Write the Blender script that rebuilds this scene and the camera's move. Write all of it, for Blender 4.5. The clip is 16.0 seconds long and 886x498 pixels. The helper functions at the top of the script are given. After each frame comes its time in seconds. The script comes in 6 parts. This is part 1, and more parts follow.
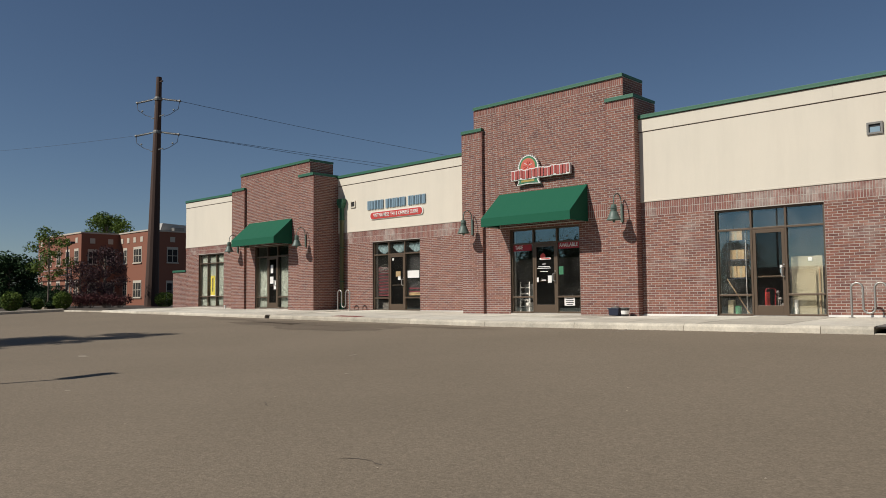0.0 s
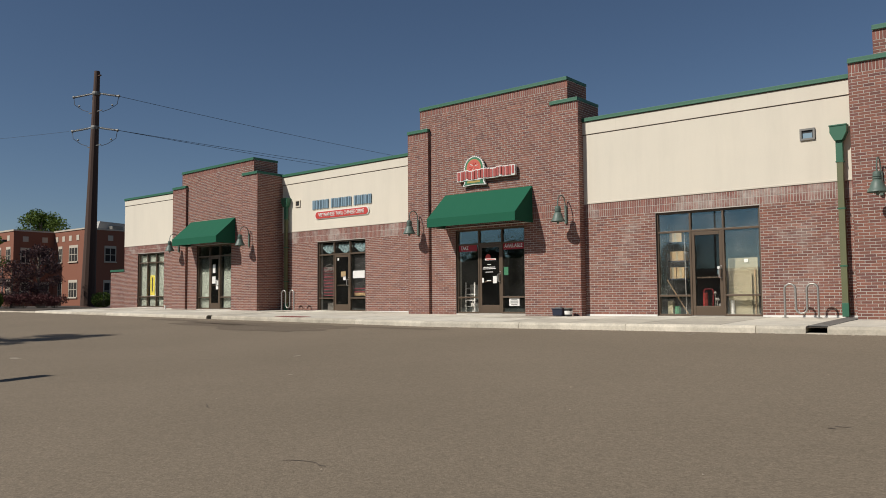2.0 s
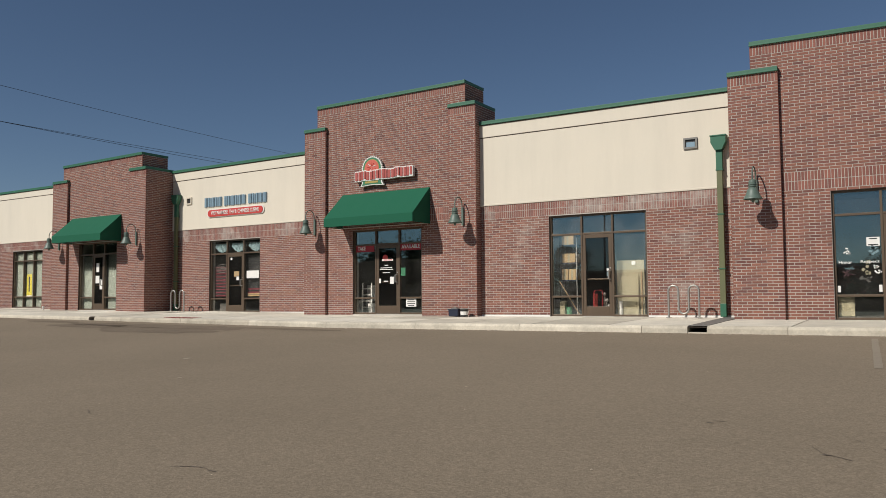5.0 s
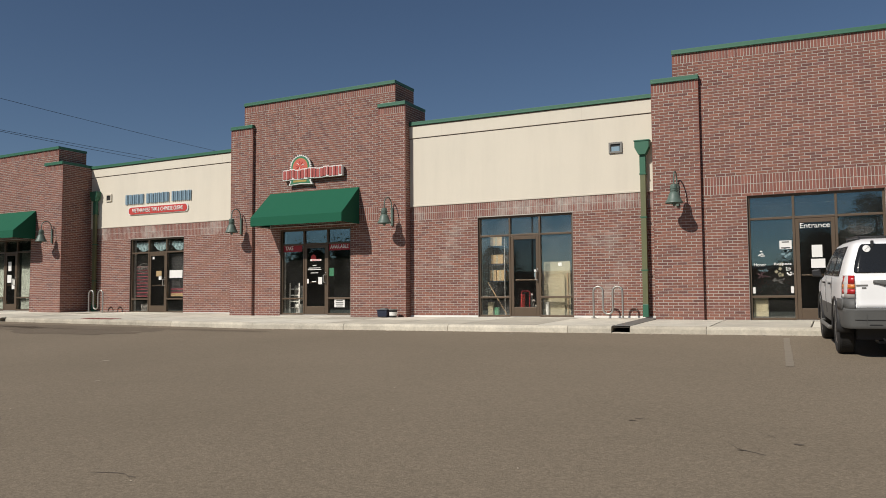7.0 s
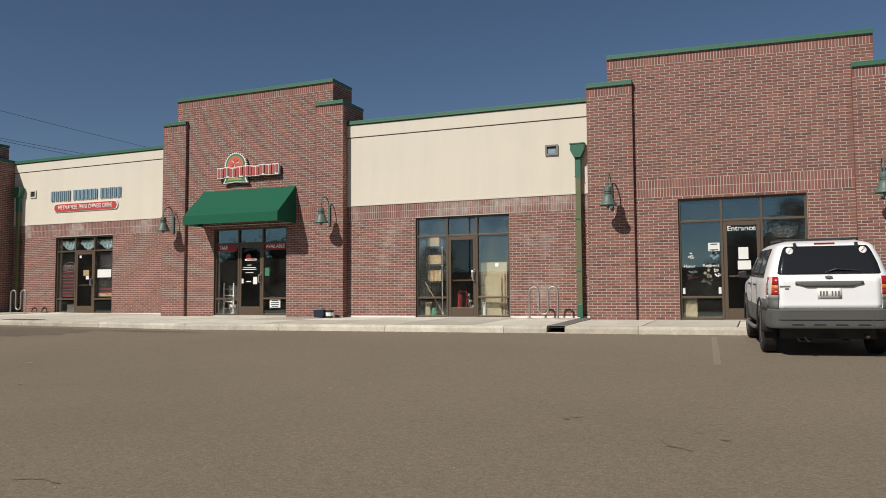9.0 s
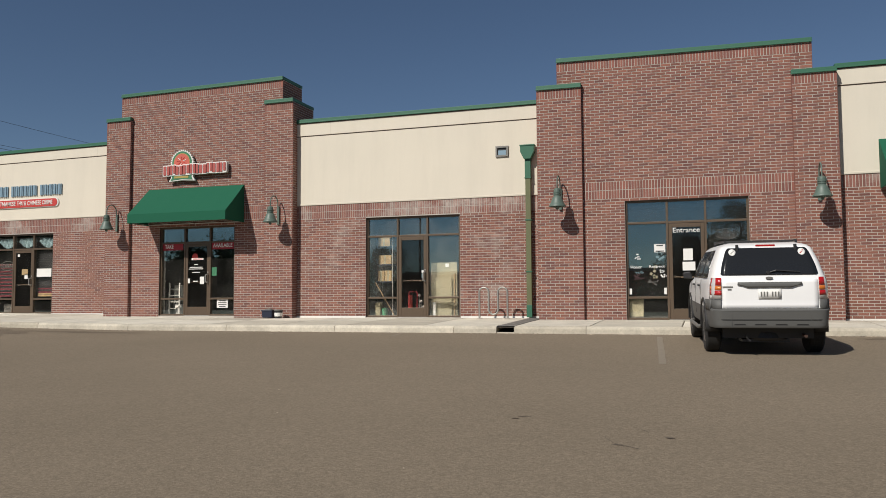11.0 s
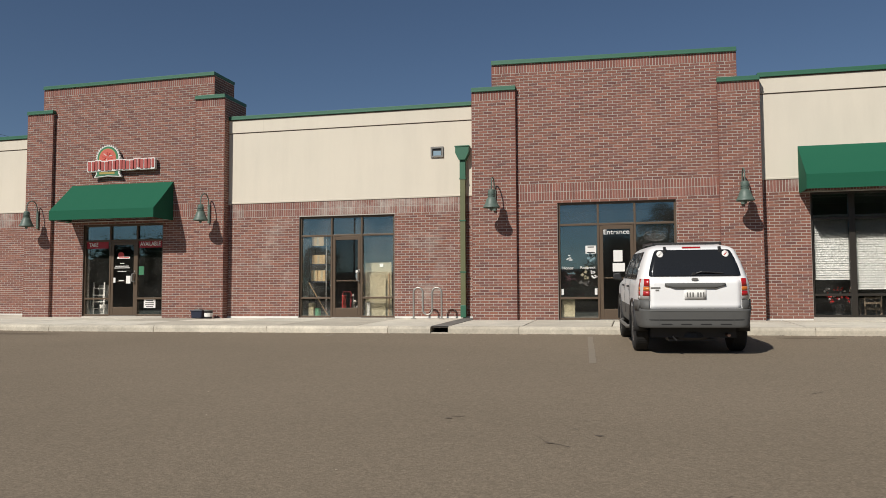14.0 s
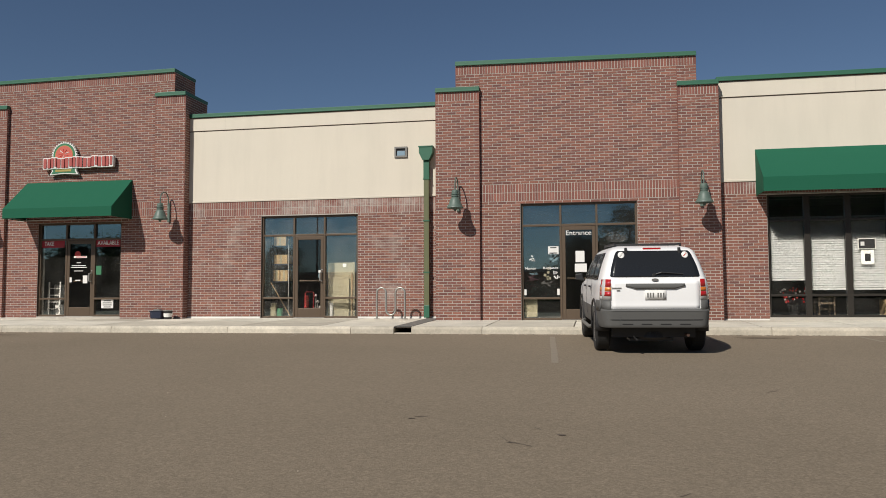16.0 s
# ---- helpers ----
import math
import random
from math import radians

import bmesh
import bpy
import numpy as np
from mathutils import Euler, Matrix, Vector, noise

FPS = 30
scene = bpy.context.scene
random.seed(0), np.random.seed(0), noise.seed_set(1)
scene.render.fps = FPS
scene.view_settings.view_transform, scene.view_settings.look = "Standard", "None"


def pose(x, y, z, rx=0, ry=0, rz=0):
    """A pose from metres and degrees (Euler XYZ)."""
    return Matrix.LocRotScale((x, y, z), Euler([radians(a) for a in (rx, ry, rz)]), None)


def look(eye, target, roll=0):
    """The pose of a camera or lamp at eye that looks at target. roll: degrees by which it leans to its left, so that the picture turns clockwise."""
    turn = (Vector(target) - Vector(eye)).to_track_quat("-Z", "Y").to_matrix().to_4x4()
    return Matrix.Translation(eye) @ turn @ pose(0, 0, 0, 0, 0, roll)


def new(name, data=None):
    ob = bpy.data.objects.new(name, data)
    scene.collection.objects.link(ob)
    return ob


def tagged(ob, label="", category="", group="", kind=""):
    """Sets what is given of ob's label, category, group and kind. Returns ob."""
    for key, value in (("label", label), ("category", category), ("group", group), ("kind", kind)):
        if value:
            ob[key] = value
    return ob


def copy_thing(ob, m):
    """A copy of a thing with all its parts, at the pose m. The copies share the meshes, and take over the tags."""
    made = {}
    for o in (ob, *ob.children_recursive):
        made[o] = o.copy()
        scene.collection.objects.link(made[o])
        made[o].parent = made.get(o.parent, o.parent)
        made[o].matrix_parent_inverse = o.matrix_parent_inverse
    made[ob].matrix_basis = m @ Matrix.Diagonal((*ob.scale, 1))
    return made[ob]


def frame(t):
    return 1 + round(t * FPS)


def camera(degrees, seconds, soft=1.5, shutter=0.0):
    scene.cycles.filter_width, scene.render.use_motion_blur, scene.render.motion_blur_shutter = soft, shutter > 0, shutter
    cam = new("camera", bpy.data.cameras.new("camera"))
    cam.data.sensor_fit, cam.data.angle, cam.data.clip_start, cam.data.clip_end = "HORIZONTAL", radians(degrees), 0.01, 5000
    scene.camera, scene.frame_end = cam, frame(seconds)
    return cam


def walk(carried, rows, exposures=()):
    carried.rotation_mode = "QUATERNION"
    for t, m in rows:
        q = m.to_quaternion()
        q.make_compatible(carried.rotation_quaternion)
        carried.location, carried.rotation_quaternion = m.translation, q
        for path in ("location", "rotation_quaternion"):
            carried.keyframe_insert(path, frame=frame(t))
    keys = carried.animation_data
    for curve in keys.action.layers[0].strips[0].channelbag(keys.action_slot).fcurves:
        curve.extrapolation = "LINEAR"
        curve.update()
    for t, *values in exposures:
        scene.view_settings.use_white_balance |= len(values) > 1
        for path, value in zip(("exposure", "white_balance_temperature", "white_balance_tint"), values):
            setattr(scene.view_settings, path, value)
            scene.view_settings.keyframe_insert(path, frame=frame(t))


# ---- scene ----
EYE = Vector((8.841, -20.082, 0.434))  # a tripod that stands in the parking lot and turns
cam = camera(58.45, 16.0, soft=0.9)
# seconds, yaw to the left of the facade's normal, pitch, roll
TURNS = [
    (0.0, 42.838, 3.677, -0.501),
    (0.5, 41.934, 3.682, -0.508),
    (1.0, 40.962, 3.675, -0.493),
    (1.5, 39.988, 3.664, -0.466),
    (2.0, 38.905, 3.669, -0.469),
    (2.5, 37.720, 3.663, -0.476),
    (3.0, 36.485, 3.663, -0.460),
    (3.5, 35.032, 3.661, -0.447),
    (4.0, 33.767, 3.661, -0.441),
    (6.5, 27.753, 3.663, -0.383),
    (7.0, 26.345, 3.665, -0.370),
    (7.5, 25.032, 3.658, -0.348),
    (8.0, 23.660, 3.654, -0.343),
    (8.5, 22.658, 3.656, -0.364),
    (9.0, 21.824, 3.660, -0.337),
    (11.5, 17.352, 3.652, -0.314),
    (12.0, 16.558, 3.649, -0.298),
    (12.5, 15.888, 3.652, -0.267),
    (13.0, 14.933, 3.656, -0.267),
    (13.5, 14.231, 3.654, -0.256),
    (14.0, 13.495, 3.648, -0.247),
    (14.5, 13.063, 3.647, -0.244),
    (15.0, 12.468, 3.651, -0.265),
    (15.5, 11.769, 3.649, -0.248),
    (16.0, 10.850, 3.653, -0.229),
]


def facing(yaw, pitch):
    y, p = radians(yaw), radians(pitch)
    return EYE + Vector((-math.sin(y) * math.cos(p), math.cos(y) * math.cos(p), math.sin(p)))


walk(cam, [(t, look(EYE, facing(yaw, pitch), roll)) for t, yaw, pitch, roll in TURNS])

# ---- sky and sun ----
SUN = Vector((-0.43, -0.95, 0.92)).normalized()  # towards the sun
world = bpy.data.worlds.new("sky")
scene.world = world
world.use_nodes = True
wn = world.node_tree.nodes
sky = wn.new("ShaderNodeTexSky")
sky.sky_type, sky.sun_disc = "NISHITA", False
sky.sun_elevation, sky.sun_rotation = math.asin(SUN.z), math.atan2(SUN.x, SUN.y)
sky.altitude, sky.air_density, sky.dust_density, sky.ozone_density = 1600, 1.0, 0.32, 3.0
wn["Background"].inputs["Strength"].default_value = 0.043
world.node_tree.links.new(sky.outputs[0], wn["Background"].inputs["Color"])
lamp = bpy.data.lights.new("sun", "SUN")
lamp.energy, lamp.angle, lamp.color = 3.6, radians(0.53), (1.0, 0.945, 0.865)
new("sun", lamp).matrix_world = look(SUN * 60, (0, 0, 0))
scene.view_settings.exposure = 0.3


# ---- materials ----
def mat(name, col, rough=0.7, metal=0.0, var=0.18, scale=1.5, fine=40.0, bump=0.15, spec=0.5, col2=None, emit=0.0, pieces=0.0, coat=0.0, bloom=0.0, grit=0.0, streaks=0.0):
    """A surface with broad and fine variation. pieces: how far single pieces differ in tone."""
    m = bpy.data.materials.new(name)
    m.use_nodes = True
    nt = m.node_tree
    p = nt.nodes["Principled BSDF"]

    def node(kind, **values):
        n = nt.nodes.new(kind)
        for k, v in values.items():
            n.inputs[k].default_value = v
        return n

    def link(a, b):
        nt.links.new(a, b)

    def math_node(op, a, b):
        n = nt.nodes.new("ShaderNodeMath")
        n.operation = op
        for k, v in enumerate((a, b)):
            if isinstance(v, (int, float)):
                n.inputs[k].default_value = v
            else:
                link(v, n.inputs[k])
        return n.outputs[0]

    geo = nt.nodes.new("ShaderNodeNewGeometry")
    big = node("ShaderNodeTexNoise", Scale=scale, Detail=4.0, Roughness=0.6)
    small = node("ShaderNodeTexNoise", Scale=fine, Detail=5.0, Roughness=0.7)
    link(geo.outputs["Position"], big.inputs["Vector"])
    link(geo.outputs["Position"], small.inputs["Vector"])
    tone = math_node("ADD", math_node("MULTIPLY", big.outputs[0], 2 * var), math_node("MULTIPLY", small.outputs[0], 1.4 * var))
    tone = math_node("ADD", tone, 1 - 1.7 * var)
    if grit:
        for size, share in ((85.0, 1.0), (40.0, 0.6)):
            cells = node("ShaderNodeTexVoronoi", Scale=size)
            link(geo.outputs["Position"], cells.inputs["Vector"])
            split = nt.nodes.new("ShaderNodeSeparateColor")
            link(cells.outputs["Color"], split.inputs[0])
            tone = math_node("MULTIPLY", tone, math_node("ADD", math_node("MULTIPLY", split.outputs[0], grit * share), 1 - 0.5 * grit * share))
    if streaks:
        run = nt.nodes.new("ShaderNodeMapping")
        run.inputs["Scale"].default_value = (1.6, 1.6, 0.22)
        link(geo.outputs["Position"], run.inputs["Vector"])
        dirt = node("ShaderNodeTexNoise", Scale=1.3, Detail=6.0, Roughness=0.65)
        link(run.outputs[0], dirt.inputs["Vector"])
        far = nt.nodes.new("ShaderNodeMapRange")
        far.inputs["From Min"].default_value, far.inputs["From Max"].default_value = 0.45, 0.75
        far.inputs["To Min"].default_value, far.inputs["To Max"].default_value = 1.0, 1.0 - streaks
        link(dirt.outputs[0], far.inputs["Value"])
        tone = math_node("MULTIPLY", tone, far.outputs[0])
    mix = nt.nodes.new("ShaderNodeMix")
    mix.data_type = "RGBA"
    c2 = col2 or tuple(0.8 * c for c in col)
    mix.inputs["A"].default_value, mix.inputs["B"].default_value = (*col, 1), (*c2, 1)
    if pieces:
        info = nt.nodes.new("ShaderNodeObjectInfo")
        rnd = math_node("FRACT", math_node("ADD", geo.outputs["Random Per Island"], info.outputs["Random"]), 0.0)
        ramp = math_node("POWER", rnd, 1.6)
        link(ramp, mix.inputs["Factor"])
        tone = math_node("MULTIPLY", tone, math_node("ADD", math_node("MULTIPLY", math_node("FRACT", math_node("MULTIPLY", rnd, 7.31), 0.0), pieces), 1 - 0.5 * pieces))
    else:
        link(math_node("MULTIPLY", big.outputs[0], 1.0), mix.inputs["Factor"])
    base = mix.outputs["Result"]
    if bloom:
        patch = node("ShaderNodeTexNoise", Scale=0.9, Detail=6.0, Roughness=0.7)
        link(geo.outputs["Position"], patch.inputs["Vector"])
        edge = nt.nodes.new("ShaderNodeMapRange")
        edge.inputs["From Min"].default_value, edge.inputs["From Max"].default_value, edge.inputs["To Max"].default_value = 0.5, 0.72, bloom
        link(patch.outputs[0], edge.inputs["Value"])
        salt = nt.nodes.new("ShaderNodeMix")
        salt.data_type = "RGBA"
        salt.inputs["B"].default_value = (0.50, 0.46, 0.41, 1)
        link(edge.outputs[0], salt.inputs["Factor"])
        link(base, salt.inputs["A"])
        base = salt.outputs["Result"]
    mul = nt.nodes.new("ShaderNodeVectorMath")
    mul.operation = "SCALE"
    link(base, mul.inputs[0])
    link(tone, mul.inputs["Scale"])
    link(mul.outputs[0], p.inputs["Base Color"])
    p.inputs["Metallic"].default_value = metal
    p.inputs["Specular IOR Level"].default_value = spec
    p.inputs["Coat Weight"].default_value = coat
    p.inputs["Coat Roughness"].default_value = 0.05
    link(math_node("ADD", math_node("MULTIPLY", small.outputs[0], 0.2), rough - 0.1), p.inputs["Roughness"])
    if bump:
        b = node("ShaderNodeBump", Strength=bump, Distance=0.01)
        link(small.outputs[0], b.inputs["Height"])
        link(b.outputs[0], p.inputs["Normal"])
    if emit:
        p.inputs["Emission Color"].default_value, p.inputs["Emission Strength"].default_value = (*col, 1), emit
    return m


def glass(name, tint, rough=0.0, ior=2.05, dust_most=0.016):
    m = bpy.data.materials.new(name)
    m.use_nodes = True
    p = m.node_tree.nodes["Principled BSDF"]
    p.inputs["Base Color"].default_value = (*tint, 1)
    p.inputs["Roughness"].default_value, p.inputs["IOR"].default_value = rough, ior
    p.inputs["Transmission Weight"].default_value = 1.0
    p.inputs["Specular Tint"].default_value = (0.72, 0.96, 1.0, 1)
    # a film of dust, thicker in wiped streaks
    nt = m.node_tree
    dust = nt.nodes.new("ShaderNodeBsdfDiffuse")
    dust.inputs["Color"].default_value = (0.62, 0.60, 0.56, 1)
    geo, noise_ = nt.nodes.new("ShaderNodeNewGeometry"), nt.nodes.new("ShaderNodeTexNoise")
    noise_.inputs["Scale"].default_value, noise_.inputs["Detail"].default_value = 1.7, 5.0
    nt.links.new(geo.outputs["Position"], noise_.inputs["Vector"])
    amount = nt.nodes.new("ShaderNodeMapRange")
    for k, v in (("From Min", 0.35), ("From Max", 0.7), ("To Min", 0.004), ("To Max", dust_most)):
        amount.inputs[k].default_value = v
    nt.links.new(noise_.outputs[0], amount.inputs["Value"])
    mix = nt.nodes.new("ShaderNodeMixShader")
    nt.links.new(amount.outputs[0], mix.inputs[0])
    nt.links.new(p.outputs[0], mix.inputs[1])
    nt.links.new(dust.outputs[0], mix.inputs[2])
    nt.links.new(mix.outputs[0], nt.nodes["Material Output"].inputs["Surface"])
    return m


BRICK = mat("red_brick", (0.230, 0.096, 0.067), 0.85, var=0.14, scale=0.8, fine=60, bump=0.4, col2=(0.158, 0.067, 0.057), pieces=0.34)
BRICK_PALE = mat("red_brick_with_salts", (0.230, 0.096, 0.067), 0.85, var=0.14, scale=0.8, fine=60, bump=0.4, col2=(0.158, 0.067, 0.057), pieces=0.34, bloom=0.42)
BRICK_TOP = mat("soldier_brick", (0.235, 0.10, 0.077), 0.85, var=0.2, scale=1.2, fine=60, bump=0.4, col2=(0.185, 0.08, 0.067), pieces=0.3, bloom=0.85)
BRICK_BAND = mat("soldier_brick_clean", (0.235, 0.092, 0.068), 0.85, var=0.18, scale=1.2, fine=60, bump=0.4, col2=(0.185, 0.074, 0.06), pieces=0.35)
MORTAR = mat("mortar", (0.51, 0.475, 0.42), 0.95, var=0.2, scale=0.7, fine=90, bump=0.5)
STUCCO = mat("cream_stucco", (0.70, 0.65, 0.545), 0.92, var=0.11, scale=0.6, fine=120, bump=0.35, col2=(0.635, 0.58, 0.48), streaks=0.06)
STUCCO_TRIM = mat("cream_stucco_trim", (0.69, 0.635, 0.53), 0.92, var=0.08, scale=0.9, fine=120, bump=0.3)
GREEN_METAL = mat("green_painted_metal", (0.03, 0.135, 0.078), 0.5, var=0.15, scale=2, fine=30, bump=0.05)
GREEN_PALE = mat("weathered_green_enamel", (0.105, 0.15, 0.125), 0.5, var=0.25, scale=6, fine=40, bump=0.1)
OLIVE = mat("olive_painted_pipe", (0.13, 0.14, 0.065), 0.55, var=0.25, scale=3, fine=40, bump=0.1)
CANVAS = mat("green_canvas", (0.012, 0.110, 0.061), 0.85, spec=0.25, var=0.12, scale=1.2, fine=150, bump=0.2)
REVEAL = mat("brown_metal_reveal", (0.085, 0.05, 0.036), 0.6, metal=0.1, var=0.15, scale=3, fine=60, bump=0.03)
BRONZE = mat("bronze_aluminium", (0.125, 0.088, 0.058), 0.45, metal=0.3, var=0.15, scale=3, fine=60, bump=0.03)
DARK_BRONZE = mat("dark_bronze_aluminium", (0.034, 0.029, 0.023), 0.45, metal=0.2, var=0.15, scale=3, fine=60, bump=0.03)
GLASS = glass("storefront_glass", (0.88, 0.92, 0.90))
DUSTY_GLASS = glass("dusty_storefront_glass", (0.88, 0.92, 0.90), dust_most=0.05)
DOOR_GLASS = glass("tinted_door_glass", (0.5, 0.5, 0.48), ior=1.55, dust_most=0.01)
ASPHALT = mat("worn_asphalt", (0.219, 0.177, 0.126), 0.93, var=0.25, scale=0.22, fine=55, bump=0.6, col2=(0.186, 0.150, 0.109), spec=0.25, grit=0.34)
PATCH = mat("asphalt_patch", (0.165, 0.131, 0.096), 0.95, var=0.35, scale=0.9, fine=80, bump=0.5, spec=0.25, grit=0.34)
TAR = mat("crack_filler", (0.115, 0.092, 0.07), 0.8, var=0.3, scale=6, fine=50)
PAD_RED = mat("red_tactile_concrete", (0.26, 0.07, 0.055), 0.85, var=0.25, scale=3, fine=40, bump=0.2)
PALE_GRIT = mat("pale_dust", (0.36, 0.31, 0.24), 0.95, var=0.4, scale=5, fine=40, bump=0.2)
GRIT = mat("grit", (0.30, 0.25, 0.19), 0.95, var=0.5, scale=9, fine=40, bump=0.3, pieces=1.2)
CONCRETE = mat("pale_concrete", (0.62, 0.58, 0.49), 0.92, var=0.34, scale=1.7, fine=30, bump=0.4, col2=(0.45, 0.41, 0.335), pieces=0.25)
KERB = mat("kerb_concrete", (0.53, 0.485, 0.395), 0.92, var=0.5, scale=2.2, fine=18, bump=0.5, col2=(0.43, 0.385, 0.305), pieces=0.2)
PAINT_LINE = mat("worn_road_paint", (0.252, 0.213, 0.163), 0.9, var=0.3, scale=7, fine=60, bump=0.3)
STEEL = mat("galvanised_steel", (0.42, 0.41, 0.38), 0.45, metal=0.7, var=0.15, scale=5, fine=60, bump=0.05)
PLATE = mat("steel_cover_plate", (0.22, 0.215, 0.20), 0.6, metal=0.4, var=0.2, scale=4, fine=60, bump=0.15)
# near-black standing in for shade in the rain channel and behind far panes
DARK = mat("shade_black", (0.02, 0.018, 0.016), 0.9, var=0.2)
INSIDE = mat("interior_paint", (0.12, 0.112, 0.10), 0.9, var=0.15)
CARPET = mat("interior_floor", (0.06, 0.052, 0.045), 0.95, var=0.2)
CARD = mat("cardboard", (0.42, 0.30, 0.155), 0.9, var=0.12, scale=3)
BOARD = mat("fibre_board", (0.34, 0.305, 0.20), 0.9, var=0.1, scale=3)
WHITE = mat("white_plastic", (0.78, 0.77, 0.73), 0.6, var=0.06, scale=4)
PAPER = mat("white_paper", (0.82, 0.81, 0.77), 0.9, var=0.05, scale=6, bump=0.02)
INK = mat("black_ink", (0.03, 0.03, 0.032), 0.8, var=0.1)
RED = mat("red_vinyl", (0.36, 0.025, 0.035), 0.6, var=0.1, scale=4)
WOVEN = mat("dark_red_woven_cloth", (0.17, 0.022, 0.034), 0.8, var=0.4, scale=6)
SIGN_RED = mat("red_sign_face", (0.55, 0.055, 0.045), 0.5, var=0.12, scale=6)
SIGN_FADED = mat("faded_red_sign_face", (0.43, 0.095, 0.08), 0.5, var=0.3, scale=12)
SIGN_CORAL = mat("coral_sign_face", (0.60, 0.13, 0.09), 0.5, var=0.2, scale=9)
SIGN_BLUE = mat("blue_sign_face", (0.22, 0.33, 0.41), 0.5, var=0.15, scale=5)
SIGN_GREEN = mat("green_sign_face", (0.05, 0.20, 0.10), 0.5, var=0.12, scale=5)
SIGN_GOLD = mat("gold_sign_face", (0.42, 0.33, 0.09), 0.5, var=0.12, scale=5)
BLUE = mat("dark_blue_plastic", (0.014, 0.02, 0.042), 0.45, var=0.15, scale=8)
BLIND = mat("white_window_blind", (0.50, 0.51, 0.50), 0.7, var=0.06, scale=3)
TEAL = mat("teal_curtain", (0.20, 0.29, 0.31), 0.9, var=0.15, scale=8)
SHADE_CLOTH = mat("grey_green_blind", (0.30, 0.33, 0.28), 0.9, var=0.1, scale=3)
YELLOW = mat("yellow_poster", (0.62, 0.52, 0.05), 0.7, var=0.08, scale=5)
WOOD = mat("light_wood", (0.34, 0.23, 0.12), 0.6, var=0.2, scale=5, fine=50)
DARK_WOOD = mat("dull_brown_wood", (0.16, 0.12, 0.08), 0.6, var=0.2, scale=5, fine=50)
CAR_WHITE = mat("white_car_paint", (0.91, 0.91, 0.90), 0.35, var=0.02, scale=1, bump=0.0, coat=0.3)
CLADDING = mat("grey_bumper_plastic", (0.105, 0.105, 0.10), 0.62, var=0.12, scale=5, fine=120, bump=0.15)
TRIM_BLACK = mat("black_trim", (0.022, 0.022, 0.023), 0.5, var=0.15, scale=8)
CAR_GLASS = mat("tinted_car_glass", (0.018, 0.019, 0.020), 0.14, var=0.1, scale=2, bump=0.0, spec=0.6)
TYRE = mat("tyre_rubber", (0.020, 0.019, 0.018), 0.88, var=0.25, scale=9, fine=70, bump=0.3)
RIM = mat("alloy_rim", (0.42, 0.42, 0.41), 0.4, metal=0.8, var=0.1, bump=0.0)
LENS_RED = mat("red_tail_lens", (0.45, 0.012, 0.012), 0.15, var=0.15, scale=20, bump=0.05, coat=1.0)
LENS_AMBER = mat("amber_tail_lens", (0.62, 0.17, 0.02), 0.15, var=0.1, scale=20, bump=0.05, coat=1.0)
LENS_CLEAR = mat("clear_tail_lens", (0.62, 0.60, 0.58), 0.15, var=0.1, scale=20, bump=0.05, coat=1.0)
RUST = mat("weathering_steel", (0.085, 0.046, 0.032), 0.8, metal=0.2, var=0.3, scale=0.8, fine=30, bump=0.2, col2=(0.055, 0.032, 0.024))
WIRE = mat("wire", (0.05, 0.045, 0.045), 0.6, metal=0.4, var=0.1)
INSULATOR = mat("grey_insulator", (0.50, 0.48, 0.45), 0.35, var=0.1)
SOIL = mat("planting_soil", (0.07, 0.053, 0.037), 0.95, var=0.35, scale=2, fine=40, bump=0.6)
BARK = mat("bark", (0.20, 0.16, 0.12), 0.95, var=0.3, scale=8, fine=50, bump=0.6)
LEAF = mat("green_leaves", (0.060, 0.105, 0.028), 0.7, spec=0.15, var=0.3, scale=1.2, col2=(0.035, 0.07, 0.02), pieces=0.7, bump=0.0)
LEAF_DARK = mat("dark_green_leaves", (0.035, 0.07, 0.022), 0.7, spec=0.15, var=0.3, scale=1.2, col2=(0.02, 0.042, 0.016), pieces=0.7, bump=0.0)
LEAF_LIGHT = mat("yellow_green_leaves", (0.12, 0.17, 0.03), 0.7, spec=0.15, var=0.25, scale=1.2, col2=(0.07, 0.115, 0.025), pieces=0.6, bump=0.0)
LEAF_PURPLE = mat("purple_leaves", (0.095, 0.054, 0.054), 0.7, spec=0.15, var=0.3, scale=1.2, col2=(0.032, 0.018, 0.022), pieces=0.6, bump=0.0)
LEAF_RED = mat("red_leaves", (0.10, 0.030, 0.03), 0.7, spec=0.15, var=0.3, scale=1.2, col2=(0.05, 0.022, 0.02), pieces=0.6, bump=0.0)
FAR_BRICK = mat("far_brick", (0.265, 0.105, 0.062), 0.9, var=0.15, scale=0.5, fine=12, bump=0.2, col2=(0.205, 0.08, 0.05))
FAR_TRIM = mat("far_limestone", (0.55, 0.49, 0.40), 0.9, var=0.12, scale=1)
ROOF = mat("roof_membrane", (0.42, 0.41, 0.39), 0.9, var=0.12, scale=0.6)
ROCK = mat("boulder", (0.33, 0.27, 0.20), 0.95, var=0.25, scale=2, fine=30, bump=0.6)


